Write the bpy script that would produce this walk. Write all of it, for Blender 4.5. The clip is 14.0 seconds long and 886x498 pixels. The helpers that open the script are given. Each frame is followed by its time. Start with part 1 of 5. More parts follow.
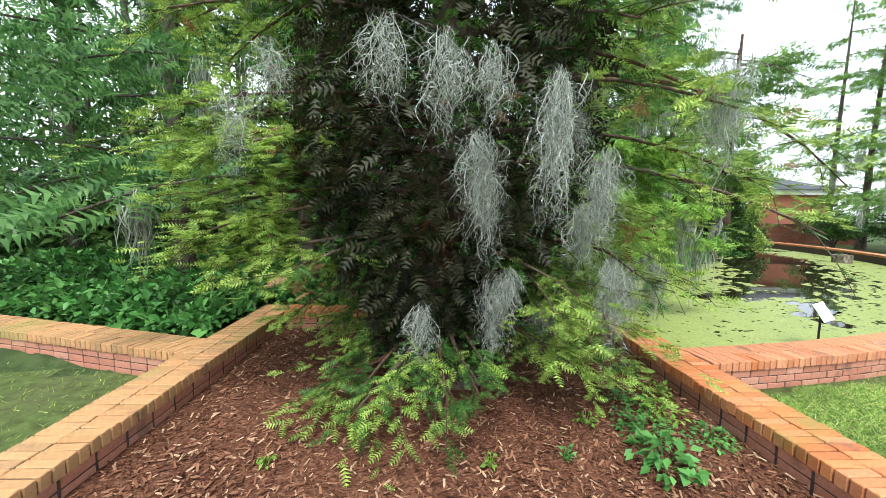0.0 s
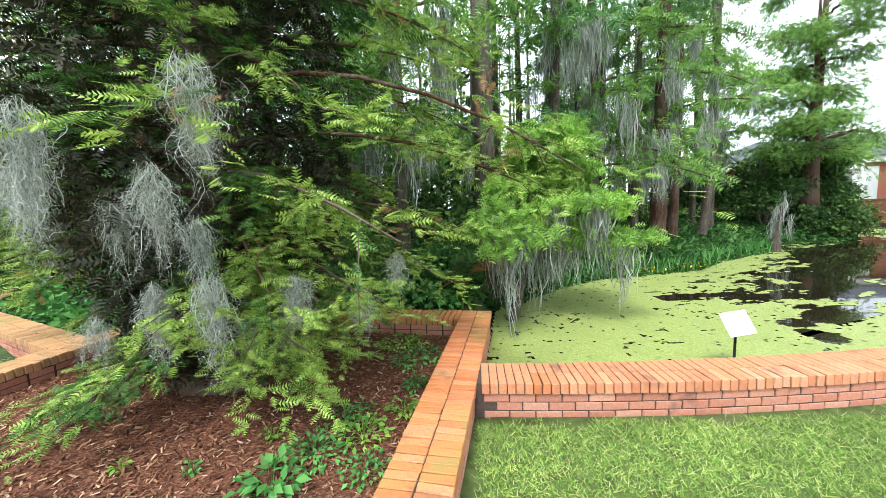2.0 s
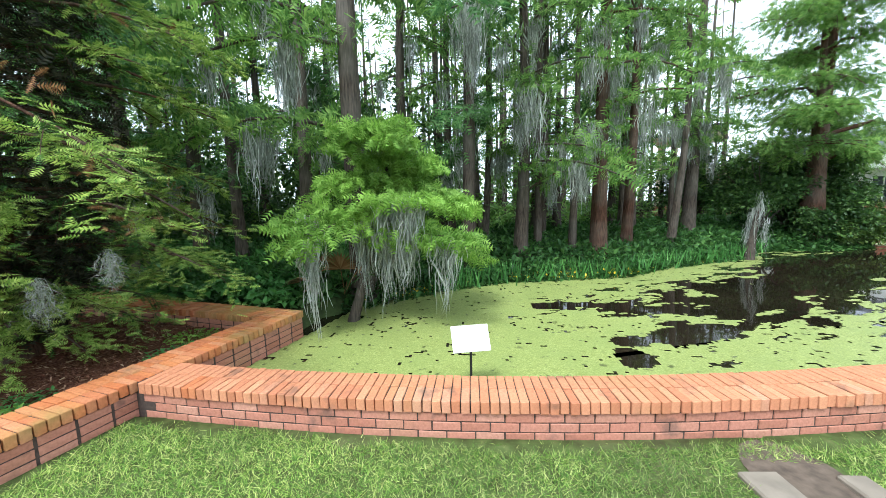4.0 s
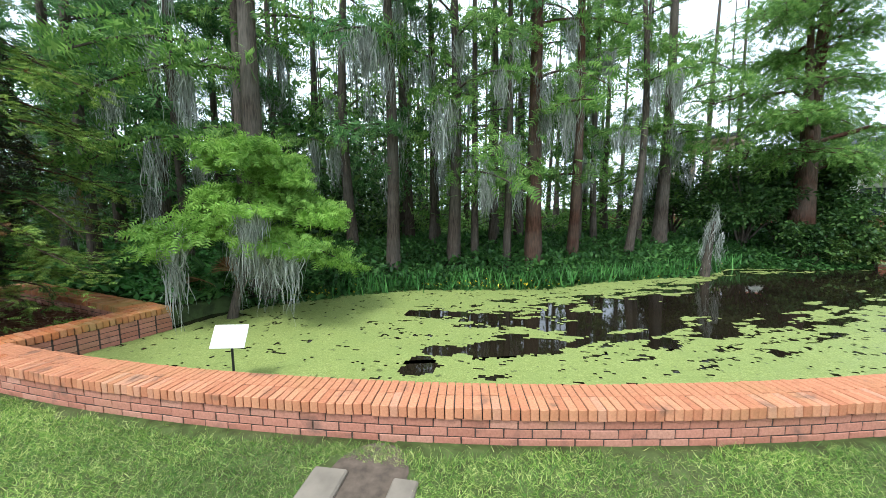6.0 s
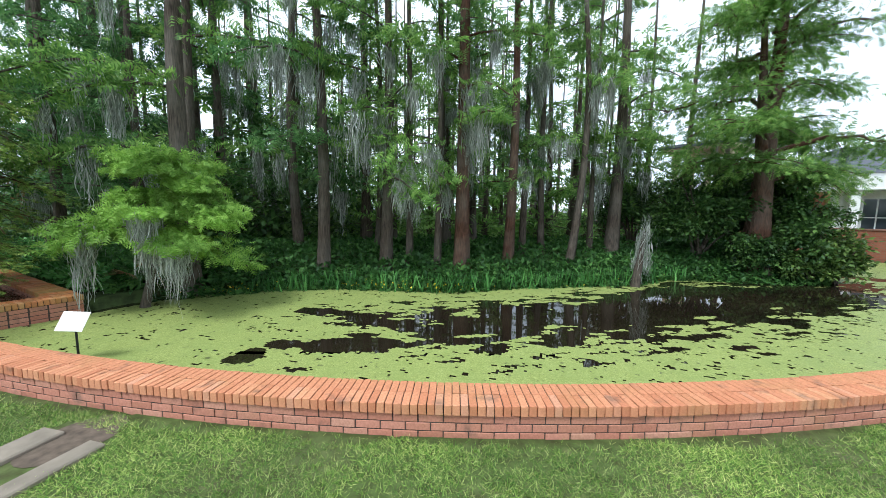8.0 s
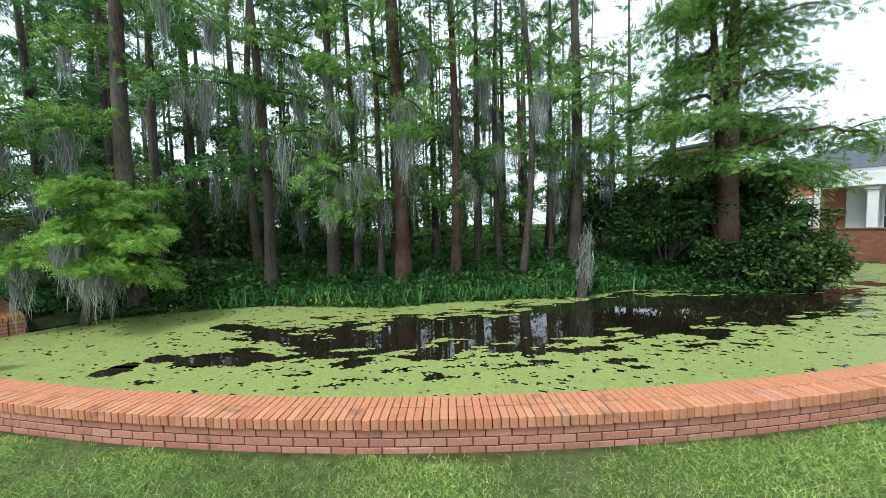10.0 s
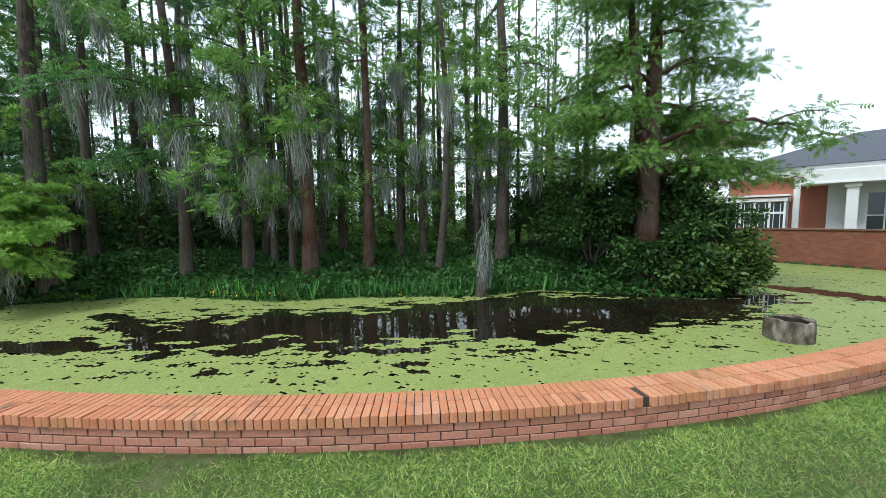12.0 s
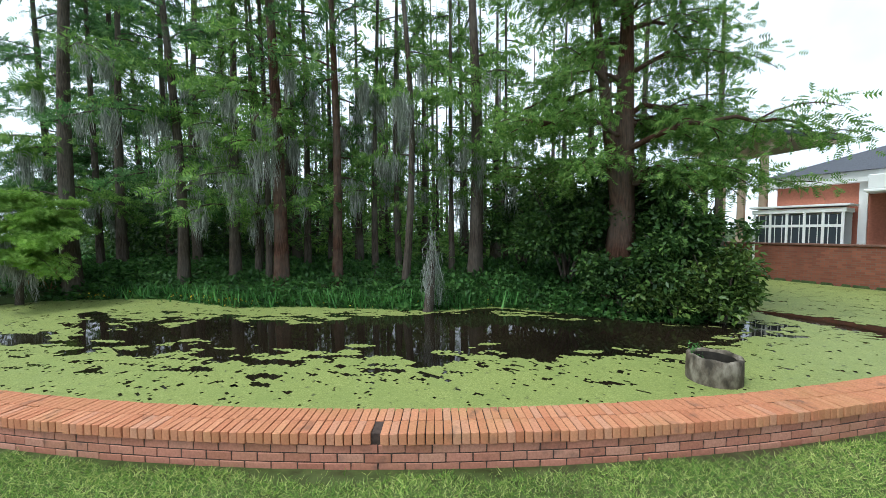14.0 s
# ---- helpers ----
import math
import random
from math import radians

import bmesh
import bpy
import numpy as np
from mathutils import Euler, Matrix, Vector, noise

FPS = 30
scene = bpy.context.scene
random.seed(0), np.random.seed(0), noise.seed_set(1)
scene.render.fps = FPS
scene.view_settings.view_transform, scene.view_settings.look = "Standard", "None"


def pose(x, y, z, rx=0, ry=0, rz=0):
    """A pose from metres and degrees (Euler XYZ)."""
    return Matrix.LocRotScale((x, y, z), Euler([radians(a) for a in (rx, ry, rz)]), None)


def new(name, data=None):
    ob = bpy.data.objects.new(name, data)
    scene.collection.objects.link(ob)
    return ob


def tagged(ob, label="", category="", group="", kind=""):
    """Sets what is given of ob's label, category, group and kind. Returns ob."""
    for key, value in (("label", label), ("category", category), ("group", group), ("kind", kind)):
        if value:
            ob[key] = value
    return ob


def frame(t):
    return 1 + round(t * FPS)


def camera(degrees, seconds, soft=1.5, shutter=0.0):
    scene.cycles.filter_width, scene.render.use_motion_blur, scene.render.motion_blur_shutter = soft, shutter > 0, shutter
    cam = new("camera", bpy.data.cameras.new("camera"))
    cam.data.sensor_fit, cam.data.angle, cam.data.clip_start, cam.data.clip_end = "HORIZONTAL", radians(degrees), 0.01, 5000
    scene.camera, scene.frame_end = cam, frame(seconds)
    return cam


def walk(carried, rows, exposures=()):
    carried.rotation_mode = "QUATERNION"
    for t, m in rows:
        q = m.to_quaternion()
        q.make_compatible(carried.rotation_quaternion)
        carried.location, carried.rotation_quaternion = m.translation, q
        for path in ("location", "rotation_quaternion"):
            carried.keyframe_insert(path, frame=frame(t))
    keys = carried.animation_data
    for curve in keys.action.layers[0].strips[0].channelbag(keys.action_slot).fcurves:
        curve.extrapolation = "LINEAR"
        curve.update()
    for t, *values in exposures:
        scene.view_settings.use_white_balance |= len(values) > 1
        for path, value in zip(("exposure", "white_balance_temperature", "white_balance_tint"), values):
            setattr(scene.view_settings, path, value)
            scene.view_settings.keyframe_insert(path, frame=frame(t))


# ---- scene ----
cam = camera(102.0, 14.0, soft=0.6)
PATH = [
    (0.0, pose(-2.075, -5.111, 1.665, 84.34, -0.90, -14.84)),
    (0.5, pose(-1.440, -5.157, 1.620, 84.77, 0.69, -12.00)),
    (1.0, pose(-0.760, -5.322, 1.690, 84.60, 1.58, -8.40)),
    (1.5, pose(0.060, -5.480, 1.770, 83.60, 2.15, -3.60)),
    (2.0, pose(0.910, -5.410, 1.740, 83.50, 2.25, -1.60)),
    (2.5, pose(1.690, -5.240, 1.683, 84.20, 1.88, 0.60)),
    (3.0, pose(2.430, -5.170, 1.630, 83.60, 1.30, 1.30)),
    (5.5, pose(6.355, -5.211, 1.859, 82.64, 1.32, 11.71)),
    (6.0, pose(6.977, -5.050, 1.774, 83.67, 0.44, 12.12)),
    (6.5, pose(7.589, -4.937, 1.773, 84.53, 0.08, 13.16)),
    (7.0, pose(8.249, -4.911, 1.820, 83.82, -0.50, 13.82)),
    (9.5, pose(11.477, -4.214, 1.921, 85.06, 0.94, 21.98)),
    (10.0, pose(12.045, -3.953, 1.852, 86.24, 1.49, 22.09)),
    (10.5, pose(12.973, -3.661, 1.935, 85.65, 1.45, 22.28)),
    (11.0, pose(13.592, -3.313, 1.903, 86.65, 0.76, 23.45)),
    (11.5, pose(14.320, -2.926, 1.827, 86.83, -0.06, 23.97)),
    (12.0, pose(14.904, -2.551, 1.851, 85.28, 0.72, 25.84)),
    (12.5, pose(15.529, -2.269, 1.921, 83.85, -1.19, 29.00)),
    (13.0, pose(16.161, -1.768, 1.895, 84.41, 0.47, 31.16)),
    (13.5, pose(16.724, -1.384, 1.867, 85.29, 0.35, 33.79)),
    (14.0, pose(17.185, -0.984, 1.863, 87.09, 0.40, 35.76)),
]
walk(cam, PATH, exposures=[(0.0, 1.2, 6050, 4), (1.5, 1.4, 6050, 4), (3.0, 1.3, 5650, 4), (5.5, 0.93, 5650, 4), (7.0, 0.79, 5650, 4), (9.5, 0.6, 5700, 4), (14.0, 0.37, 5700, 4)])

# ---- light: bright overcast sky with a weak, very soft sun ----
world = bpy.data.worlds.new("overcast")
scene.world = world
world.use_nodes = True
wn, wl = world.node_tree.nodes, world.node_tree.links
bg = wn["Background"]
sky = wn.new("ShaderNodeTexSky")
sky.sky_type = "NISHITA"
sky.sun_disc = False
sky.sun_elevation, sky.sun_rotation = radians(58), radians(200)
sky.air_density, sky.dust_density = 1.0, 3.0
bright = wn.new("ShaderNodeVectorMath")
bright.operation = "SCALE"
bright.inputs["Scale"].default_value = 0.11
wl.new(sky.outputs["Color"], bright.inputs[0])
wtc = wn.new("ShaderNodeTexCoord")
wns = wn.new("ShaderNodeTexNoise")
wns.inputs["Scale"].default_value = 3.0
wns.inputs["Detail"].default_value = 5.0
wl.new(wtc.outputs["Generated"], wns.inputs["Vector"])
wr = wn.new("ShaderNodeMapRange")
wr.inputs["From Min"].default_value, wr.inputs["From Max"].default_value = 0.3, 0.6
wr.inputs["To Min"].default_value, wr.inputs["To Max"].default_value = 0.55, 0.97
wl.new(wns.outputs["Fac"], wr.inputs["Value"])
wm = wn.new("ShaderNodeMix")
wm.data_type = "RGBA"
wl.new(wr.outputs["Result"], wm.inputs["Factor"])
wl.new(bright.outputs["Vector"], wm.inputs[6])
wm.inputs[7].default_value = (1.13, 1.16, 1.21, 1)
wl.new(wm.outputs[2], bg.inputs["Color"])
bg.inputs["Strength"].default_value = 1.0
sun = new("sun", bpy.data.lights.new("sun", "SUN"))
sun.data.energy, sun.data.angle, sun.data.color = 2.1, radians(14), (1.0, 0.96, 0.9)
sun.matrix_world = pose(0, 0, 30, 32, 0, -20)


# ---- materials ----
def rgba(c):
    return (c[0], c[1], c[2], 1.0)


class Mat:
    """A node material with a few short-hands."""

    def __init__(self, name, rough=0.8, spec=0.3, metal=0.0):
        self.m = bpy.data.materials.new(name)
        self.m.use_nodes = True
        self.n, self.l = self.m.node_tree.nodes, self.m.node_tree.links
        self.b = self.n["Principled BSDF"]
        self.b.inputs["Roughness"].default_value = rough
        self.b.inputs["Specular IOR Level"].default_value = spec
        self.b.inputs["Metallic"].default_value = metal
        self.co = self.n.new("ShaderNodeTexCoord").outputs["Object"]

    def noise(self, scale, detail=4.0, stretch=None, rough=0.55):
        n = self.n.new("ShaderNodeTexNoise")
        n.inputs["Scale"].default_value, n.inputs["Detail"].default_value = scale, detail
        n.inputs["Roughness"].default_value = rough
        v = self.co
        if stretch:
            mp = self.n.new("ShaderNodeMapping")
            mp.inputs["Scale"].default_value = stretch
            self.l.new(v, mp.inputs["Vector"])
            v = mp.outputs["Vector"]
        self.l.new(v, n.inputs["Vector"])
        return n.outputs["Fac"]

    def ramp(self, fac, stops):
        r = self.n.new("ShaderNodeValToRGB")
        e = r.color_ramp.elements
        e[0].position, e[0].color = stops[0][0], rgba(stops[0][1])
        e[1].position, e[1].color = stops[-1][0], rgba(stops[-1][1])
        for p, c in stops[1:-1]:
            k = e.new(p)
            k.color = rgba(c)
        self.l.new(fac, r.inputs["Fac"])
        return r.outputs["Color"]

    def mix(self, fac, a, b, mode="MIX"):
        x = self.n.new("ShaderNodeMix")
        x.data_type, x.blend_type = "RGBA", mode
        for sock, val in ((x.inputs["Factor"], fac), (x.inputs[6], a), (x.inputs[7], b)):
            if isinstance(val, (int, float)):
                sock.default_value = val
            elif isinstance(val, tuple):
                sock.default_value = rgba(val)
            else:
                self.l.new(val, sock)
        return x.outputs[2]

    def math(self, op, a, b=0.0):
        x = self.n.new("ShaderNodeMath")
        x.operation = op
        for sock, val in ((x.inputs[0], a), (x.inputs[1], b)):
            if isinstance(val, (int, float)):
                sock.default_value = val
            else:
                self.l.new(val, sock)
        return x.outputs[0]

    def bump(self, height, strength=0.3, dist=0.02):
        x = self.n.new("ShaderNodeBump")
        x.inputs["Strength"].default_value, x.inputs["Distance"].default_value = strength, dist
        self.l.new(height, x.inputs["Height"])
        self.l.new(x.outputs["Normal"], self.b.inputs["Normal"])
        return self

    def color(self, c):
        if isinstance(c, tuple):
            self.b.inputs["Base Color"].default_value = rgba(c)
        else:
            self.l.new(c, self.b.inputs["Base Color"])
        return self

    def island(self):
        return self.n.new("ShaderNodeNewGeometry").outputs["Random Per Island"]

    def rand(self):
        return self.n.new("ShaderNodeObjectInfo").outputs["Random"]

    def translucent(self, c, amount):
        t = self.n.new("ShaderNodeBsdfTranslucent")
        if isinstance(c, tuple):
            t.inputs["Color"].default_value = rgba(c)
        else:
            self.l.new(c, t.inputs["Color"])
        m = self.n.new("ShaderNodeMixShader")
        m.inputs["Fac"].default_value = amount
        out = self.n["Material Output"]
        self.l.new(self.b.outputs["BSDF"], m.inputs[1])
        self.l.new(t.outputs["BSDF"], m.inputs[2])
        self.l.new(m.outputs["Shader"], out.inputs["Surface"])
        return self


def leaf_mat(name, dark, mid, light, trans=0.35, rough=0.55, scale=1.3):
    m = Mat(name, rough, 0.25)
    c1 = m.ramp(m.island(), [(0.0, dark), (0.5, mid), (1.0, light)])
    c2 = m.ramp(m.noise(scale, 3), [(0.35, (0.62, 0.66, 0.6)), (0.65, (1.25, 1.2, 1.1))])
    c = m.mix(1.0, c1, c2, "MULTIPLY")
    m.color(c)
    m.translucent(c, trans)
    return m.m


M_BALD = leaf_mat("cypress_leaf", (0.08, 0.18, 0.04), (0.16, 0.30, 0.065), (0.27, 0.42, 0.11), 0.5)
M_BALDDARK = leaf_mat("cypress_leaf_deep", (0.05, 0.13, 0.042), (0.10, 0.22, 0.07), (0.18, 0.32, 0.11), 0.45)
M_SPRING = leaf_mat("cypress_leaf_fresh", (0.15, 0.29, 0.045), (0.24, 0.42, 0.07), (0.34, 0.52, 0.12), 0.45)
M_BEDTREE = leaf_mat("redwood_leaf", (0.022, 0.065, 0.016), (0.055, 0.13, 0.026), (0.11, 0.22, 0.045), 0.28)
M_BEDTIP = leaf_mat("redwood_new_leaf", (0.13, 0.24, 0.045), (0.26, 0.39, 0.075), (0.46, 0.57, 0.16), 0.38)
# near-black leaf: the shade inside the evergreen is put into its colour
M_INNERSHADE = leaf_mat("shaded_inner_spray", (0.016, 0.018, 0.010), (0.030, 0.032, 0.017), (0.06, 0.055, 0.03), 0.1)
M_BROWNLEAF = leaf_mat("dead_leaf", (0.16, 0.07, 0.03), (0.26, 0.13, 0.06), (0.36, 0.22, 0.11), 0.2)
M_SHRUB = leaf_mat("shrub_leaf", (0.025, 0.06, 0.018), (0.055, 0.12, 0.032), (0.12, 0.21, 0.055), 0.3, 0.38)
M_SHRUBLIT = leaf_mat("olive_shrub_leaf", (0.035, 0.07, 0.018), (0.075, 0.135, 0.03), (0.15, 0.22, 0.055), 0.28, 0.38)
M_UNDER = leaf_mat("undergrowth_leaf", (0.03, 0.08, 0.022), (0.055, 0.14, 0.035), (0.10, 0.21, 0.05), 0.3)
M_IVY = leaf_mat("groundcover_leaf", (0.06, 0.18, 0.04), (0.10, 0.27, 0.07), (0.16, 0.36, 0.10), 0.3, 0.45)
M_GRASS = leaf_mat("grass_blade", (0.07, 0.17, 0.03), (0.24, 0.40, 0.075), (0.62, 0.66, 0.27), 0.35, 0.5, 0.8)
M_YELLOW = leaf_mat("yellow_petal", (0.6, 0.42, 0.02), (0.75, 0.55, 0.03), (0.85, 0.65, 0.08), 0.3)


def m_moss():
    m = Mat("spanish_moss", 0.95, 0.1)
    c = m.ramp(m.island(), [(0.0, (0.17, 0.185, 0.155)), (0.5, (0.34, 0.36, 0.315)), (1.0, (0.56, 0.58, 0.53))])
    m.color(c)
    m.translucent(c, 0.3)
    return m.m


def m_bark(name, dark, light):
    m = Mat(name, 0.95, 0.1)
    f = m.noise(7.0, 6, (6.0, 6.0, 0.7))
    c = m.ramp(f, [(0.32, dark), (0.68, light)])
    c = m.mix(m.ramp(m.noise(1.1, 3), [(0.4, (0, 0, 0)), (0.75, (0.5, 0.5, 0.5))]), c, (0.20, 0.19, 0.16))
    m.color(c)
    m.bump(f, 0.8, 0.04)
    return m.m


def m_brick(name, tones, moss=0.25):
    m = Mat(name, 0.85, 0.2)
    base = m.ramp(m.rand(), [(i / (len(tones) - 1), t) for i, t in enumerate(tones)])
    grain = m.noise(45.0, 5)
    c = m.mix(0.5, base, m.ramp(grain, [(0.3, (0.55, 0.52, 0.5)), (0.7, (1.2, 1.2, 1.2))]), "MULTIPLY")
    co2 = m.n.new("ShaderNodeNewGeometry").outputs["Position"]
    n2 = m.n.new("ShaderNodeTexNoise")
    n2.inputs["Scale"].default_value, n2.inputs["Detail"].default_value = 1.6, 6
    m.l.new(co2, n2.inputs["Vector"])
    stain = m.ramp(n2.outputs["Fac"], [(0.52, (0, 0, 0)), (0.70, (moss, moss, moss))])
    c = m.mix(stain, c, (0.22, 0.20, 0.06))
    n3 = m.n.new("ShaderNodeTexNoise")
    n3.inputs["Scale"].default_value, n3.inputs["Detail"].default_value = 5.0, 7
    m.l.new(co2, n3.inputs["Vector"])
    c = m.mix(m.ramp(n3.outputs["Fac"], [(0.60, (0, 0, 0)), (0.72, (0.55, 0.55, 0.55))]), c, (0.10, 0.07, 0.055))
    m.color(c)
    m.bump(grain, 0.4, 0.006)
    return m.m


def m_plain(name, c, rough=0.6, var=0.15, scale=6.0, metal=0.0, spec=0.3):
    m = Mat(name, rough, spec, metal)
    lo = tuple(max(0.0, v * (1 - var)) for v in c)
    hi = tuple(min(1.0, v * (1 + var)) for v in c)
    f = m.noise(scale, 6)
    m.color(m.ramp(f, [(0.3, lo), (0.7, hi)]))
    m.bump(f, 0.15, 0.01)
    return m.m


M_MOSS = m_moss()
M_BARK = m_bark("cypress_bark", (0.03, 0.024, 0.019), (0.115, 0.09, 0.07))
M_BARKRED = m_bark("red_bark", (0.035, 0.018, 0.012), (0.12, 0.062, 0.04))
M_CAP = m_brick("cap_brick", [(0.42, 0.165, 0.085), (0.48, 0.20, 0.105), (0.54, 0.25, 0.135), (0.45, 0.185, 0.095), (0.51, 0.26, 0.16)], 0.22)
M_CAPOLD = m_brick("old_cap_brick", [(0.46, 0.15, 0.055), (0.52, 0.20, 0.075), (0.50, 0.225, 0.11), (0.42, 0.13, 0.05)], 0.75)
M_CAPTAN = m_brick("tan_cap_brick", [(0.36, 0.20, 0.09), (0.42, 0.25, 0.12), (0.46, 0.24, 0.11), (0.33, 0.20, 0.10)], 0.7)
M_FACE = m_brick("face_brick", [(0.40, 0.17, 0.115), (0.44, 0.20, 0.14), (0.36, 0.15, 0.10), (0.47, 0.24, 0.17)], 0.15)
M_MORTAR = m_plain("mortar", (0.06, 0.042, 0.034), 0.95, 0.3, 30)
M_WHITE = m_plain("white_paint", (0.78, 0.78, 0.76), 0.5, 0.04, 4)
M_BLACK = m_plain("black_metal", (0.02, 0.02, 0.02), 0.45, 0.2, 12)
M_CONC = m_plain("concrete", (0.33, 0.30, 0.25), 0.9, 0.25, 9)
M_SLAB = m_plain("slab_concrete", (0.20, 0.168, 0.13), 0.9, 0.22, 5)
M_ROOF = m_plain("dark_shingle", (0.085, 0.09, 0.105), 0.85, 0.2, 20)
M_SOFFIT = m_plain("tan_soffit", (0.50, 0.38, 0.27), 0.8, 0.1, 3)
M_DIRT = m_plain("bare_soil", (0.10, 0.075, 0.055), 0.98, 0.35, 12)


def m_wallbrick():
    m = Mat("garden_wall_brick", 0.9, 0.15)
    br = m.n.new("ShaderNodeTexBrick")
    mp = m.n.new("ShaderNodeMapping")
    mp.inputs["Rotation"].default_value = (radians(90), 0, 0)
    m.l.new(m.co, mp.inputs["Vector"])
    m.l.new(mp.outputs["Vector"], br.inputs["Vector"])
    br.inputs["Scale"].default_value = 1.0
    br.inputs["Brick Width"].default_value, br.inputs["Row Height"].default_value = 0.213, 0.075
    br.inputs["Mortar Size"].default_value = 0.006
    br.inputs["Color1"].default_value = (0.20, 0.07, 0.045, 1)
    br.inputs["Color2"].default_value = (0.28, 0.105, 0.065, 1)
    br.inputs["Mortar"].default_value = (0.17, 0.12, 0.09, 1)
    c = m.mix(m.ramp(m.noise(0.9, 6, (1, 1, 0.4)), [(0.45, (0, 0, 0)), (0.7, (0.7, 0.7, 0.7))]), br.outputs["Color"], (0.13, 0.05, 0.035))
    m.color(c)
    m.bump(br.outputs["Fac"], -0.4, 0.01)
    return m.m


M_WALLBRICK = m_wallbrick()


def m_ground():
    m = Mat("lawn_ground", 0.95, 0.1)
    f = m.noise(9.0, 6)
    c = m.ramp(f, [(0.3, (0.045, 0.05, 0.018)), (0.55, (0.075, 0.105, 0.03)), (0.8, (0.13, 0.14, 0.055))])
    c = m.mix(m.ramp(m.noise(0.5, 4), [(0.5, (0, 0, 0)), (0.7, (0.6, 0.6, 0.6))]), c, (0.11, 0.095, 0.055))
    m.color(c)
    m.bump(f, 0.6, 0.03)
    return m.m


def m_forest():
    m = Mat("forest_floor", 0.98, 0.1)
    f = m.noise(5.0, 7)
    m.color(m.ramp(f, [(0.3, (0.025, 0.035, 0.015)), (0.6, (0.05, 0.075, 0.025)), (0.8, (0.09, 0.07, 0.045))]))
    m.bump(f, 0.8, 0.06)
    return m.m


def m_mulch():
    m = Mat("mulch", 0.95, 0.1)
    f = m.noise(38.0, 6, (1.0, 1.7, 1.0))
    m.color(m.ramp(f, [(0.3, (0.045, 0.018, 0.011)), (0.52, (0.13, 0.055, 0.032)), (0.72, (0.25, 0.13, 0.08))]))
    m.bump(f, 0.9, 0.03)
    return m.m


def m_chip():
    m = Mat("mulch_chip", 0.95, 0.1)
    m.color(m.ramp(m.island(), [(0.0, (0.055, 0.021, 0.013)), (0.45, (0.14, 0.058, 0.034)), (0.8, (0.24, 0.12, 0.07)), (1.0, (0.42, 0.29, 0.19))]))
    return m.m


def m_water():
    m = Mat("pond_water", 0.03, 0.5)
    m.b.inputs["IOR"].default_value = 1.33
    m.color(m.ramp(m.noise(0.5, 3), [(0.35, (0.008, 0.006, 0.004)), (0.65, (0.016, 0.012, 0.007))]))
    m.bump(m.noise(1.4, 3, (1.0, 1.6, 1.0)), 0.06, 0.02)
    return m.m


def m_weed():
    m = Mat("duckweed", 0.55, 0.35)
    c = m.ramp(m.noise(60.0, 4), [(0.3, (0.155, 0.19, 0.045)), (0.55, (0.26, 0.30, 0.085)), (0.75, (0.40, 0.43, 0.17))])
    c = m.mix(m.ramp(m.noise(2.2, 5), [(0.42, (0, 0, 0)), (0.7, (0.55, 0.55, 0.55))]), c, (0.20, 0.25, 0.07))
    c = m.mix(m.ramp(m.noise(11.0, 6), [(0.62, (0, 0, 0)), (0.70, (0.85, 0.85, 0.85))]), c, (0.045, 0.05, 0.018))
    m.color(c)
    m.bump(m.noise(90.0, 3), 0.4, 0.004)
    return m.m


M_LAWN, M_FOREST, M_MULCH, M_CHIP, M_WATER, M_WEED = m_ground(), m_forest(), m_mulch(), m_chip(), m_water(), m_weed()
M_GLASS = Mat("window_glass", 0.06, 0.6).color((0.05, 0.06, 0.07)).m


# ---- mesh helpers ----
def link(name, me, material, parent=None, label=""):
    ob = new(name, me)
    if material and not me.materials:
        me.materials.append(material)
    if parent:
        ob.parent = parent
    return tagged(ob, label)


def part(name, bm, material, parent=None, label="", smooth=False):
    me = bpy.data.meshes.new(name)
    bm.to_mesh(me)
    bm.free()
    if smooth:
        me.shade_smooth()
    return link(name, me, material, parent, label)


def np_mesh(name, v, f, k=3):
    """A mesh from an array of corners and an array of faces with k corners each."""
    v, f = np.asarray(v, np.float32), np.asarray(f, np.int32)
    me = bpy.data.meshes.new(name)
    me.vertices.add(len(v))
    me.vertices.foreach_set("co", v.ravel())
    me.loops.add(f.size)
    me.loops.foreach_set("vertex_index", f.ravel())
    me.polygons.add(len(f))
    me.polygons.foreach_set("loop_start", np.arange(0, f.size, k, dtype=np.int32))
    me.update(calc_edges=True)
    return me


def box(bm, cx, cy, cz, sx, sy, sz, rz=0.0, bevel=0.0):
    r = bmesh.ops.create_cube(bm, size=1.0, matrix=Matrix.Translation((cx, cy, cz)) @ Matrix.Rotation(rz, 4, "Z") @ Matrix.Diagonal((sx, sy, sz, 1)))
    if bevel:
        es = list({e for v in r["verts"] for e in v.link_edges})
        bmesh.ops.bevel(bm, geom=es, offset=bevel, segments=1, affect="EDGES")


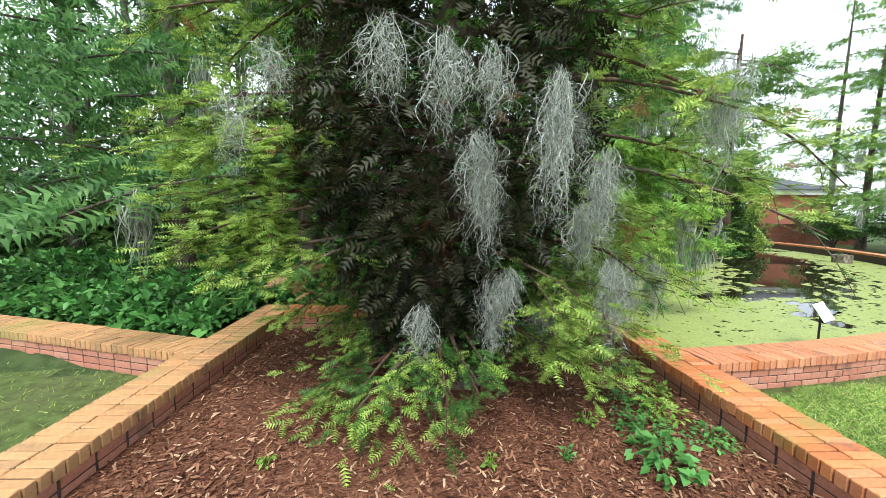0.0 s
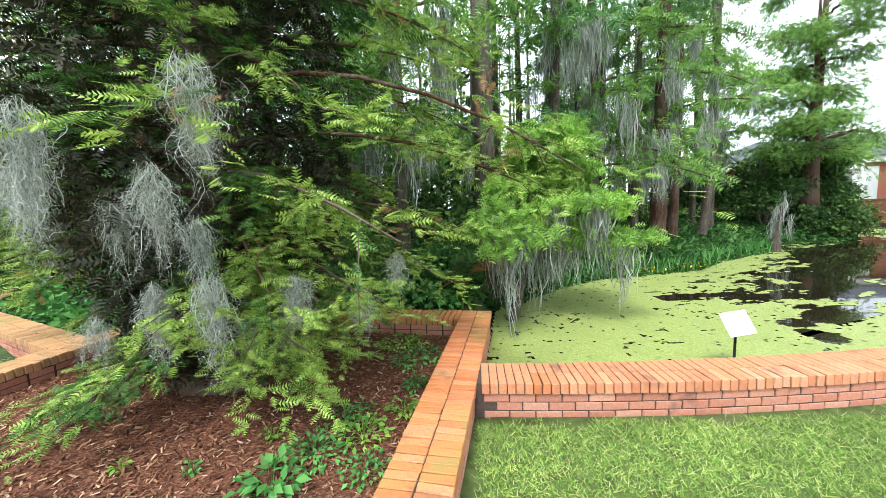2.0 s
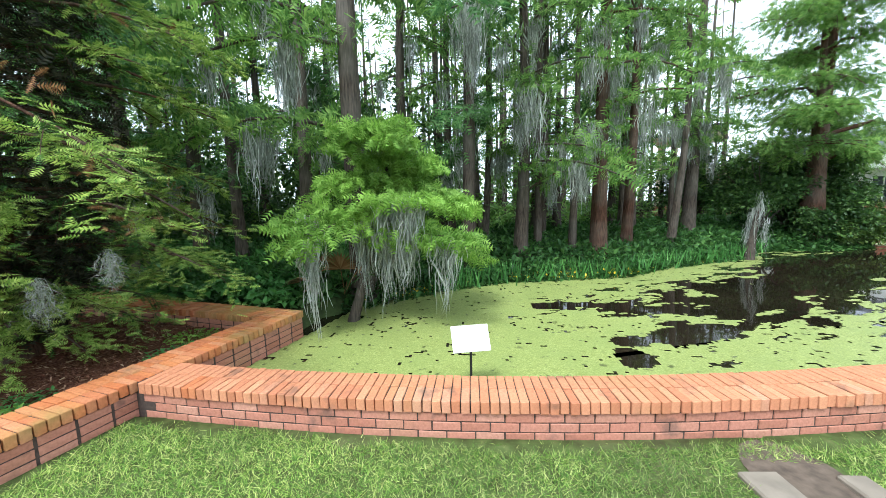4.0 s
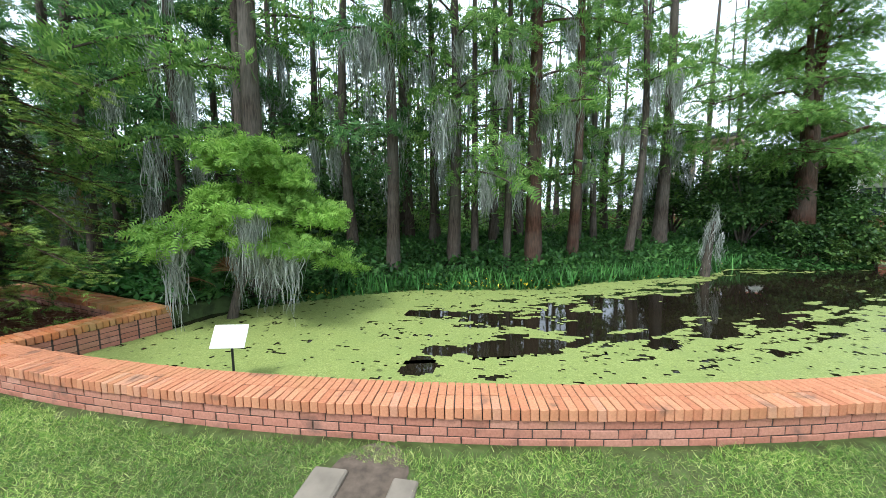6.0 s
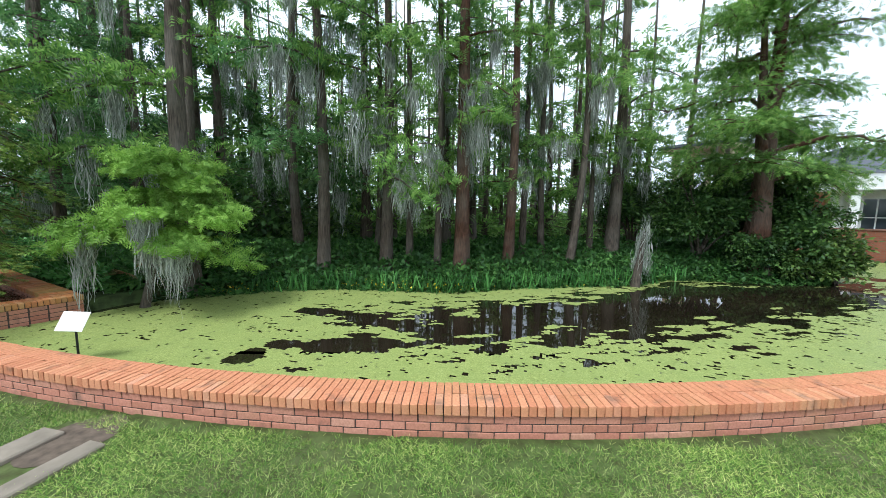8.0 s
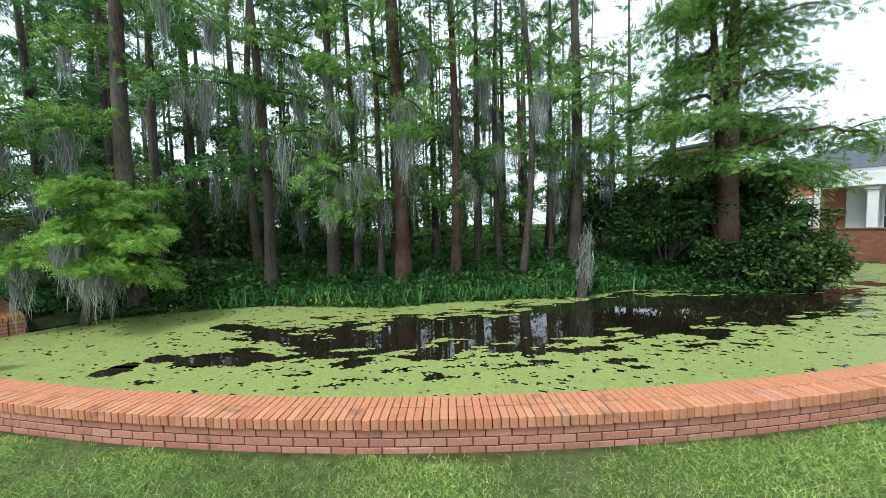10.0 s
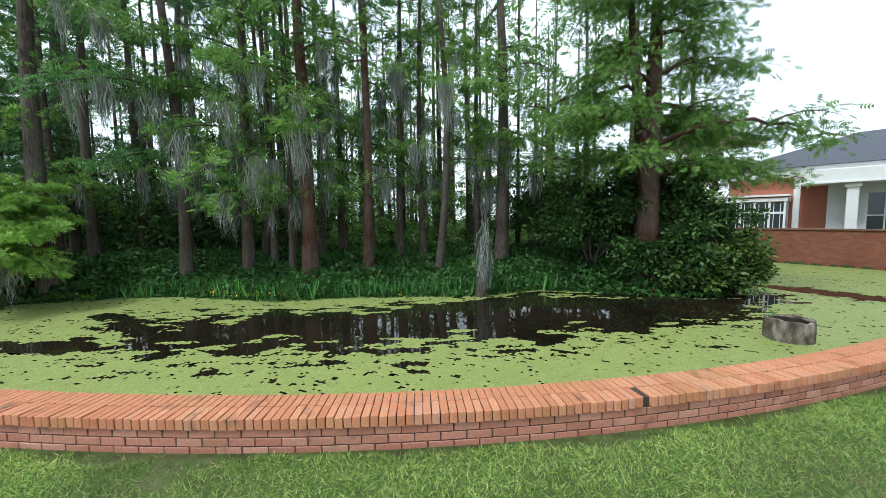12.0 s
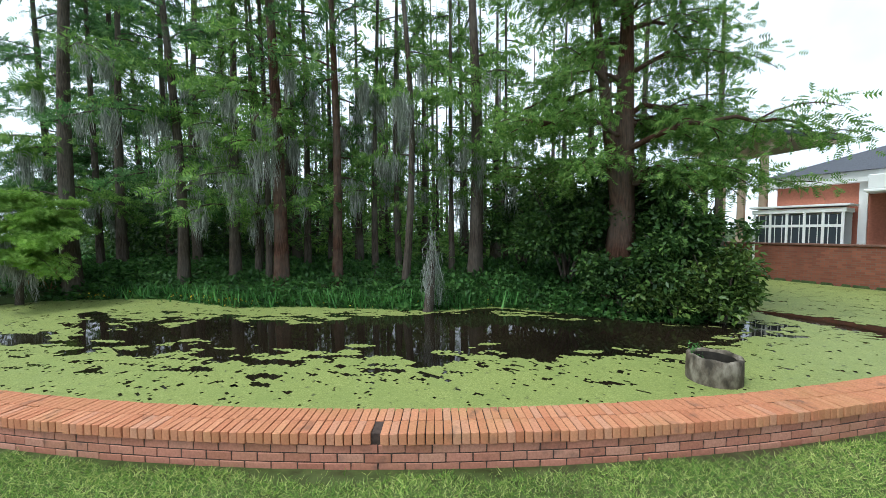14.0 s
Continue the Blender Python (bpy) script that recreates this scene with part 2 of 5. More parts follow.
def tube(points, radii, sides=8, flute=0.0):
    """Corners and quads of a tapered tube along points."""
    P = np.asarray(points, float)
    n = len(P)
    tan = np.gradient(P, axis=0)
    tan /= np.linalg.norm(tan, axis=1)[:, None] + 1e-9
    ref = np.where(np.abs(tan[:, 2:3]) > 0.9, np.array([[1.0, 0, 0]]), np.array([[0, 0, 1.0]]))
    a = np.cross(tan, ref)
    a /= np.linalg.norm(a, axis=1)[:, None] + 1e-9
    b = np.cross(tan, a)
    th = np.linspace(0, 2 * np.pi, sides, endpoint=False)
    rad = np.asarray(radii, float)[:, None] * (1 + flute * np.cos(th * 5)[None] * np.linspace(1, 0.1, n)[:, None])
    v = P[:, None] + rad[..., None] * (np.cos(th)[None, :, None] * a[:, None] + np.sin(th)[None, :, None] * b[:, None])
    i = np.arange(n - 1)[:, None] * sides
    j = np.arange(sides)[None]
    k = (j + 1) % sides
    f = np.stack([i + j, i + k, i + sides + k, i + sides + j], -1).reshape(-1, 4)
    return v.reshape(-1, 3), f


def join(parts):
    vs, fs, n = [], [], 0
    for v, f in parts:
        vs.append(v)
        fs.append(f + n)
        n += len(v)
    return np.concatenate(vs), np.concatenate(fs)


def scatter(tv, tf, pos, ax, up, size):
    """Copies of a small template (tv, tf) at pos, its x along ax, its z near up, scaled by size; joined."""
    ax = ax / (np.linalg.norm(ax, axis=1)[:, None] + 1e-9)
    side = np.cross(up, ax)
    side /= np.linalg.norm(side, axis=1)[:, None] + 1e-9
    nz = np.cross(ax, side)
    size = np.asarray(size, float)
    v = pos[:, None] + size[:, None, None] * (tv[None, :, 0:1] * ax[:, None] + tv[None, :, 1:2] * side[:, None] + tv[None, :, 2:3] * nz[:, None])
    f = tf[None] + (np.arange(len(pos)) * len(tv))[:, None, None]
    return v.reshape(-1, 3), f.reshape(-1, tf.shape[1])


def frond(pairs, width=0.22, droop=0.25):
    """A feathery spray of unit length along x: slender leaflets on both sides of a stem."""
    v, f = [], []
    for i in range(pairs):
        x = (i + 0.3) / pairs
        w = width * (0.45 + 1.1 * math.sin(math.pi * min(1.0, x * 0.9 + 0.12)))
        z = -droop * x * x
        for s in (-1, 1):
            k = len(v)
            v += [(x - 0.35 / pairs, 0, z), (x + 0.42 / pairs, 0, z), (x + 0.5 * w, s * w, z - 0.12 * w)]
            f.append((k, k + 1, k + 2))
    k = len(v)
    v += [(0.85, -0.02, -droop * 0.7), (0.85, 0.02, -droop * 0.7), (1.05, 0, -droop * 1.1)]
    f.append((k, k + 1, k + 2))
    return np.array(v, float), np.array(f)


FROND_FAR, FROND_NEAR = frond(4, 0.30), frond(9, 0.17)
LEAF = (np.array([(0, 0, 0), (0.45, -0.28, 0.05), (1, 0, -0.12), (0.45, 0.28, 0.05)], float), np.array([(0, 1, 2), (0, 2, 3)]))
BLADE = (np.array([(0, -0.05, 0), (0, 0.05, 0), (1, 0, 0.16)], float), np.array([(0, 1, 2)]))


def rvec(rng, n):
    v = rng.normal(size=(n, 3))
    return v / np.linalg.norm(v, axis=1)[:, None]


# ---- plan ----
RC, RR = np.array([3.65, 17.23]), 20.0       # the pond wall's centre and outer radius
WALL_H, CAP_W, WATER_Z = 0.30, 0.40, -0.08
U, V = np.array([0.22, 0.9755]), np.array([0.9755, -0.22])
SL0, SL1, SR0, SR1 = -3.27, -2.87, 1.35, 1.75  # bed walls across the bed
UF0, UF1, UB0, UB1 = -4.45, -4.05, -0.60, -0.20
BED_ROT = math.atan2(V[1], V[0])
BANK_X = [-400, 1.2, 2.3, 3.6, 4.6, 7.5, 9.0, 12.0, 13.0, 15.5, 17.0, 17.9, 18.7, 19.6, 400]
BANK_Y = [-1.0, 0.3, 1.2, 2.4, 3.0, 3.6, 4.7, 6.2, 7.4, 7.7, 8.0, 9.2, 17.9, 40.0, 40.0]


def bed(s, u, z=0.0):
    return Vector((s * V[0] + u * U[0], s * V[1] + u * U[1], z))


def ground_z(x, y):
    x, y = np.asarray(x, float), np.asarray(y, float)
    s, u = x * V[0] + y * V[1], x * U[0] + y * U[1]
    d = y - np.interp(x, BANK_X, BANK_Y)
    inside = (np.hypot(x - RC[0], y - RC[1]) < RR - 0.2) & (s > SR0 + 0.2) & (y < 16.5 - (x - 20.5) * 0.6)
    land = 0.55 * np.clip(d / 2.6, 0, 1) + 0.06 * np.sin(x * 1.7) * np.sin(y * 1.3) * (d > 0.8)
    pond = np.clip(d * 0.6 - 0.02, -0.6, 0.0) - 0.06
    z = np.where(inside, np.where(d > 0, np.maximum(land - 0.06, -0.06), pond), 0.0)
    behind = (s <= SR0 + 0.2) & (u > UB1 - 1.4) & ((s < SL0) | (u > UB1)) & (x > -30)
    return np.where(behind, 0.08 + 0.4 * np.clip((u - UB1) / 4.0, 0, 1), z)


# ---- ground, water, duckweed ----
def axis(lo, hi, step, far):
    out = [hi + far * (1.6 ** k) * 0.02 for k in range(1, 20)]
    low = [lo - far * (1.6 ** k) * 0.02 for k in range(19, 0, -1)]
    return np.array(low + list(np.arange(lo, hi + 1e-6, step)) + out)


gx, gy = axis(-10.0, 26.0, 0.22, 4.0), axis(-9.0, 22.0, 0.22, 4.0)
GX, GY = np.meshgrid(gx, gy)
GZ = ground_z(GX, GY)
nx, ny = len(gx), len(gy)
ii = (np.arange(ny - 1)[:, None] * nx + np.arange(nx - 1)[None]).ravel()
gme = np_mesh("ground", np.stack([GX, GY, GZ], -1).reshape(-1, 3), np.stack([ii, ii + 1, ii + nx + 1, ii + nx], -1), 4)
gme.materials.append(M_LAWN)
gme.materials.append(M_FOREST)
cxy = np.stack([(GX[:-1, :-1] + 0.11).ravel(), (GY[:-1, :-1] + 0.11).ravel()], -1)
s_, u_ = cxy @ V, cxy @ U
woods = (np.hypot(cxy[:, 0] - RC[0], cxy[:, 1] - RC[1]) < RR - 0.2) & (s_ > SR0) | ((s_ <= SR0 + 0.2) & (u_ > UB1 - 1.6) & ((s_ < SL0 - 0.2) | (u_ > UB1))) & (cxy[:, 0] > -60) | (cxy[:, 1] > 12)
gme.polygons.foreach_set("material_index", woods.astype(np.int32))
gme.shade_smooth()
tagged(new("ground", gme), "mown lawn and shaded forest floor around the pond", "ground", kind="structure")

th0 = math.atan2(-2.62 - RC[1], 1.20 - RC[0])  # where the pond wall leaves the bed
th1 = math.atan2(14.6 - RC[1], 23.4 - RC[0])
thetas = np.linspace(th0 - 0.02, th1, 80)
bm = bmesh.new()
rim = [bm.verts.new((RC[0] + (RR - 0.1) * math.cos(t), RC[1] + (RR - 0.1) * math.sin(t), WATER_Z)) for t in thetas]
rim += [bm.verts.new(p) for p in ((19.0, 18.4, WATER_Z), (0.6, 18.4, WATER_Z), (0.9, 0.4, WATER_Z), tuple(bed(SR0 + 0.15, UB1 + 0.1, WATER_Z)), tuple(bed(SR0 + 0.15, -2.3, WATER_Z)))]
bm.faces.new(rim)
tagged(part("water", bm, M_WATER), "still dark brown pond water reflecting the trees", "water", kind="structure")

cell = 0.042
wx, wy = np.arange(0.6, 23.5, cell), np.arange(-3.2, 17.6, cell)
rng = np.random.default_rng(5)


def fbm(x, y, seed, octaves=4):
    """Smooth value noise on an array of places."""
    out, amp, tot = np.zeros_like(x), 1.0, 0.0
    r = np.random.default_rng(seed)
    for _ in range(octaves):
        tab = r.random((64, 64))
        xi, yi = np.floor(x).astype(int), np.floor(y).astype(int)
        fx, fy = x - xi, y - yi
        fx, fy = fx * fx * (3 - 2 * fx), fy * fy * (3 - 2 * fy)
        a, b = tab[yi % 64, xi % 64], tab[yi % 64, (xi + 1) % 64]
        c, d = tab[(yi + 1) % 64, xi % 64], tab[(yi + 1) % 64, (xi + 1) % 64]
        out += amp * ((a * (1 - fx) + b * fx) * (1 - fy) + (c * (1 - fx) + d * fx) * fy)
        tot += amp
        amp *= 0.55
        x, y = x * 2.03 + 3.1, y * 2.03 + 7.7
    return out / tot


WX, WY = np.meshgrid(wx, wy)


def blob(cx, cy, rx, ry, turn):
    c, s = math.cos(turn), math.sin(turn)
    dx, dy = WX - cx, WY - cy
    return 1 - np.hypot((dx * c + dy * s) / rx, (-dx * s + dy * c) / ry)


front_y = np.interp(WX, [5.3, 6.6, 8.2, 10.4, 11.2, 13.2, 14.3, 16.6, 18.6], [0.9, 0.55, -0.1, 1.0, 1.3, 2.4, 3.3, 4.9, 8.3])
back_y = np.interp(WX, [5.3, 6.9, 9.0, 11.3, 12.5, 14.0, 16.0, 18.6], [0.95, 1.6, 2.9, 4.7, 6.6, 7.4, 7.9, 9.3])
openw = np.maximum.reduce([np.minimum(WY - front_y, back_y - WY) * np.where((WX > 5.0) & (WX < 18.8), 0.42, 0.0) - np.where((WX > 5.0) & (WX < 18.8), 0.0, 1.0), blob(5.82, -1.15, 0.22, 0.36, 0.1), blob(6.0, -0.6, 0.3, 0.2, 0.3), blob(19.6, 9.4, 2.0, 0.5, -0.5), blob(7.0, -0.3, 0.9, 0.35, 0.3)])
openw = np.clip(openw, -1.4, 0.6)
dens = 0.95 * openw + 0.60 * (fbm(WX * 0.75, WY * 1.05, 3, 5) - 0.5)
streak = fbm((WX * 0.9 + WY * 0.43) * 1.6, (WY * 0.9 - WX * 0.43) * 4.2, 8, 4)
fine = fbm((WX * 0.9 + WY * 0.43) * 4.5, (WY * 0.9 - WX * 0.43) * 9.0, 9, 3)
keep = (dens < 0.06) & ~((streak > 0.66) & (openw > -0.38)) & ~((fine > 0.76) & (openw > -0.9)) & ~((fine > 0.66) & (openw > -0.2)) | ((dens < 0.34) & (streak < 0.36) & (fine > 0.3))
fleck = fbm(WX * 7.0, WY * 11.0, 12, 3)
keep &= ~((fleck > 0.72) & (rng.random(WX.shape) < 0.7))
S_, U_ = WX * V[0] + WY * V[1], WX * U[0] + WY * U[1]
ring = np.hypot(WX - RC[0], WY - RC[1])
bankd = WY - np.interp(WX, BANK_X, BANK_Y)
keep &= (ring < RR - CAP_W + 0.02) & (S_ > SR1 - 0.02) & (bankd < 0.35) & (WY < 17.4 - (WX - 19.2) * 0.62)
ky, kx = np.nonzero(keep)
base = np.stack([wx[kx], wy[ky], np.full(len(kx), WATER_Z + 0.004)], -1)
quad = np.array([(-.5, -.5), (.5, -.5), (.5, .5), (-.5, .5)]) * cell * 1.16
qv = np.repeat(base[:, None], 4, 1)
qv[..., :2] += quad[None] * (1 + 0.35 * (rng.random((len(kx), 4, 1)) - 0.5))
qv[..., 2] += rng.random((len(kx), 4)) * 0.003
qf = np.arange(len(kx) * 4).reshape(-1, 4)
tagged(link("duckweed", np_mesh("duckweed", qv.reshape(-1, 3), qf, 4), M_WEED), "mats of bright green duckweed floating on the pond", "duckweed", kind="stuff")


# ---- brickwork ----
def brick_mesh(name, sx, sy, sz, bev, material, seed):
    r = random.Random(seed)
    bm = bmesh.new()
    box(bm, 0, 0, 0, sx, sy, sz, 0, bev)
    for v in bm.verts:
        v.co += Vector((r.uniform(-1, 1), r.uniform(-1, 1), r.uniform(-1, 1))) * 0.0016
    me = bpy.data.meshes.new(name)
    bm.to_mesh(me)
    bm.free()
    me.materials.append(material)
    return me


CAP_H, FACE_L, FACE_H = 0.092, 0.203, 0.064
CAPS = [brick_mesh("cap_brick", 0.0625, 0.196, CAP_H, 0.004, M_CAP, k) for k in range(5)]
OLDS = [brick_mesh("cap_brick_old", 0.0625, 0.196, CAP_H, 0.005, M_CAPOLD, 20 + k) for k in range(5)]
TANS = [brick_mesh("cap_brick_tan", 0.0625, 0.196, CAP_H, 0.005, M_CAPTAN, 30 + k) for k in range(4)]
FACES = [brick_mesh("face_brick", FACE_L, 0.05, FACE_H, 0.003, M_FACE, 40 + k) for k in range(4)]
BRICKS = []  # laid at the end of the file: (name, mesh, matrix, parent)


def put_brick(name, mesh, x, y, z, rz, parent, r, tilt=0.9):
    BRICKS.append((name, mesh, pose(x, y, z, r.gauss(0, tilt), r.gauss(0, tilt), math.degrees(rz) + r.gauss(0, 0.5)), parent))


def arc_core(name, r_out, r_in, z0, z1, t0, t1, material, n=120):
    bm = bmesh.new()
    rows = []
    for t in np.linspace(t0, t1, n):
        c, s = math.cos(t), math.sin(t)
        rows.append([bm.verts.new((RC[0] + r * c, RC[1] + r * s, z)) for r, z in ((r_out, z0), (r_out, z1), (r_in, z1), (r_in, z0))])
    for a, b in zip(rows, rows[1:]):
        for k in range(4):
            bm.faces.new((a[k], b[k], b[(k + 1) % 4], a[(k + 1) % 4]))
    bm.faces.new(rows[0][::-1])
    bm.faces.new(rows[-1])
    bmesh.ops.recalc_face_normals(bm, faces=bm.faces)
    return part(name, bm, material)


pond_wall = tagged(arc_core("wall_pond", RR - 0.028, RR - CAP_W + 0.03, -0.45, WALL_H - 0.012, th0 - 0.008, th1, M_MORTAR), "curved low red brick pond wall with a rowlock brick cap", "wall", kind="structure")
rnd = random.Random(7)
pitch = 0.0705 / RR
n_cap = int((th1 - th0) / pitch)
NOTCH = int((math.atan2(0.75 - RC[1], 15.2 - RC[0]) - th0) / pitch)
rest = bmesh.new()
for i in range(n_cap):
    t = th0 + 0.0022 + (i + 0.5) * pitch
    for row in (0, 1):
        if row == 0 and i == NOTCH:
            continue
        rad = RR - 0.098 - row * 0.203 + rnd.gauss(0, 0.0022)
        x, y, z = RC[0] + rad * math.cos(t), RC[1] + rad * math.sin(t), WALL_H - CAP_H / 2 + rnd.gauss(0, 0.0015)
        if (row == 0 and 6 <= i < 270) or (row == 1 and 240 > i >= 205):
            put_brick("brick", rnd.choice(OLDS if i < 8 else CAPS), x, y, z, t - math.pi / 2, pond_wall, rnd)
        else:
            box(rest, x, y, z, 0.0625, 0.196, CAP_H, t - math.pi / 2 + rnd.gauss(0, 0.008), 0.004)
tagged(part("brick_course", rest, M_CAP, pond_wall), kind="stuff")
rest = bmesh.new()
fp = 0.213 / RR
count = 0
for course in range(4):
    zc = WALL_H - CAP_H - 0.010 - FACE_H / 2 - course * 0.0745
    for i in range(int((th1 - th0) / fp)):
        t = th0 + 0.003 + (i + 0.5 + 0.5 * (course % 2)) * fp
        rad = RR - 0.047 + rnd.gauss(0, 0.0015)
        x, y = RC[0] + rad * math.cos(t), RC[1] + rad * math.sin(t)
        if course < 3 and count < 300 and x < 19.5:
            put_brick("brick", rnd.choice(FACES), x, y, zc, t - math.pi / 2, pond_wall, rnd, 0.4)
            count += 1
        else:
            box(rest, x, y, zc, FACE_L, 0.05, FACE_H, t - math.pi / 2, 0.003)
tagged(part("face_course", rest, M_FACE, pond_wall), kind="stuff")
bm = bmesh.new()
tn = th0 + 0.0022 + (NOTCH + 0.5) * pitch
box(bm, RC[0] + (RR - 0.142) * math.cos(tn), RC[1] + (RR - 0.142) * math.sin(tn), WALL_H - CAP_H / 2 - 0.008, 0.058, 0.105, CAP_H - 0.012, tn - math.pi / 2, 0.012)
part("broken_brick", bm, m_plain("dark_stub_brick", (0.05, 0.04, 0.035), 0.95, 0.5, 40), pond_wall, "dark stub of a broken cap brick")


def straight_wall(name, label, a, b, width, z0, face_out=True, face_in=True, caps=None):
    """A low brick wall from a to b (its outer edge on the right of that way) with rowlock caps and stretcher faces."""
    a, b = Vector(a), Vector(b)
    d = (b - a)
    length = d.length
    d.normalize()
    nrm = Vector((d.y, -d.x, 0))
    rz = math.atan2(d.y, d.x)
    mid = (a + b) / 2 - nrm * (width / 2)
    bm = bmesh.new()
    box(bm, mid.x, mid.y, (z0 + WALL_H - 0.012) / 2, length, width - 0.056, WALL_H - 0.012 - z0, rz)
    w = tagged(part(name, bm, M_MORTAR), label, "wall", kind="structure")
    n = int(length / 0.0705)
    for i in range(n):
        q = a + d * ((i + 0.5) * length / n)
        for row in (0, 1):
            p = q - nrm * (0.098 + row * (width - 0.196))
            put_brick("brick", rnd.choice(caps or OLDS), p.x, p.y, WALL_H - CAP_H / 2 + rnd.gauss(0, 0.002), rz, w, rnd, 1.2)
    nf = max(1, int(length / 0.213))
    for course in range(4):
        zc = WALL_H - CAP_H - 0.010 - FACE_H / 2 - course * 0.0745
        for i in range(nf):
            q = a + d * ((i + 0.5) * length / nf)
            for side, on in ((0.047, face_out), (width - 0.047, face_in)):
                if on:
                    p = q - nrm * side
                    put_brick("brick", rnd.choice(FACES), p.x, p.y, zc, rz, w, rnd, 0.4)
    return w


straight_wall("wall_bed_1", "low brick planter wall with mossy orange cap bricks", bed(SR1, UF0), bed(SR1, UB1), 0.40, -0.35)
straight_wall("wall_bed_2", "low brick planter wall with worn tan cap bricks", bed(SL0, UB1), bed(SL0, UF0), 0.40, -0.35, caps=TANS)
straight_wall("wall_bed_3", "low brick planter wall behind the evergreen", bed(SR0 - 0.003, UB1), bed(SL1 + 0.003, UB1), 0.40, -0.35)
straight_wall("wall_bed_4", "low brick planter wall beside the lawn", bed(SL1 + 0.003, UF0), bed(SR0 - 0.003, UF0), 0.40, -0.2)
ja = bed(SL0 - 0.003, -2.05)
jb = ja + Vector((-0.88, 0.475, 0)) * 9.0
straight_wall("wall_pond_left", "low brick wall with a tan weathered cap", jb, ja, 0.40, -0.3, True, False, caps=TANS)

# mulch bed
mu = np.arange(UF1 - 0.02, UB0 + 0.021, 0.07)
ms = np.arange(SL1 - 0.02, SR0 + 0.021, 0.07)
MS, MU = np.meshgrid(ms, mu)
MZ = 0.075 + 0.07 * np.exp(-((MS + 0.76) ** 2 + (MU + 2.1) ** 2) / 1.2) + 0.035 * (fbm(MS * 3, MU * 3, 4) - 0.5) + 0.02 * (fbm(MS * 14, MU * 14, 6) - 0.5)
mm = np.stack([MS * V[0] + MU * U[0], MS * V[1] + MU * U[1], MZ], -1).reshape(-1, 3)
mx = len(ms)
ii = (np.arange(len(mu) - 1)[:, None] * mx + np.arange(mx - 1)[None]).ravel()
mulch = np_mesh("mulch", mm, np.stack([ii, ii + 1, ii + mx + 1, ii + mx], -1), 4)
mulch.shade_smooth()
tagged(link("mulch", mulch, M_MULCH), "reddish brown bark mulch filling the planter", "mulch", kind="structure")


def mulch_z(s, u):
    return 0.075 + 0.07 * np.exp(-((s + 0.76) ** 2 + (u + 2.1) ** 2) / 1.2)


rng = np.random.default_rng(11)
n = 18000
cs, cu = rng.uniform(SL1, SR0, n), UF1 + (UB0 - UF1) * rng.random(n) ** 1.5
cp = np.stack([cs * V[0] + cu * U[0], cs * V[1] + cu * U[1], mulch_z(cs, cu) + rng.uniform(0.0, 0.022, n)], -1)
chip_v = np.array([(-.5, -.14, 0), (.5, -.10, 0), (.5, .12, 0), (-.5, .13, 0)], float)
cd = rvec(rng, n) * np.array([1, 1, 0.28])
cv, cf = scatter(chip_v, np.array([(0, 1, 2, 3)]), cp, cd, np.tile([0, 0, 1.0], (n, 1)) + rng.normal(size=(n, 3)) * 0.35, rng.uniform(0.02, 0.06, n))
tagged(link("mulch_chips", np_mesh("mulch_chips", cv, cf, 4), M_CHIP), "loose bark chips and twigs on the planter bed", "mulch", kind="stuff")

# ---- lawn ----
rng = np.random.default_rng(21)
gp = []
for t_ in np.arange(th0, th1, 0.02):
    n = 6500 if t_ < -1.0 else 6000
    r_ = RR + 0.02 + 1.95 * rng.random(n) ** 1.1
    a_ = t_ + 0.02 * rng.random(n)
    gp.append(np.stack([RC[0] + r_ * np.cos(a_), RC[1] + r_ * np.sin(a_)], -1))
gp = np.concatenate(gp)
gp = gp[(gp @ V > SR1) & ~((np.abs(gp[:, 0] - 5.98) < 0.33) & (gp[:, 1] < -2.86))]
left = np.stack([rng.uniform(-9, -3.6, 16000), rng.uniform(-6, 3, 16000)], -1)
lj = left - np.array([ja.x, ja.y])
left = left[(left @ V < SL0) & (lj @ np.array([0.475, 0.88]) < 0)]
patch = fbm(gp[:, 0] * 1.1, gp[:, 1] * 1.1, 17)
gp = gp[(patch < 0.66) | (rng.random(len(gp)) < 0.35)]
edge = np.hypot(gp[:, 0] - RC[0], gp[:, 1] - RC[1]) - RR      # a worn strip of soil along the wall's foot
gp = gp[(edge > 0.02 + 0.13 * np.clip(fbm(gp[:, 0] * 2.2, gp[:, 1] * 2.2, 19) * 2.4 - 0.75, 0, 1)) | (rng.random(len(gp)) < 0.06)]
gp = np.concatenate([gp, left])
n = len(gp)
up = rvec(rng, n) * np.array([1.0, 1.0, 0.3]) + np.array([0, 0, 0.62])
gv, gf = scatter(*BLADE, np.c_[gp, np.full(n, -0.004)], up, rvec(rng, n), rng.uniform(0.026, 0.068, n))
tagged(link("grass", np_mesh("grass", gv, gf), M_GRASS), "coarse green lawn grass with yellowed patches", "grass", kind="stuff")

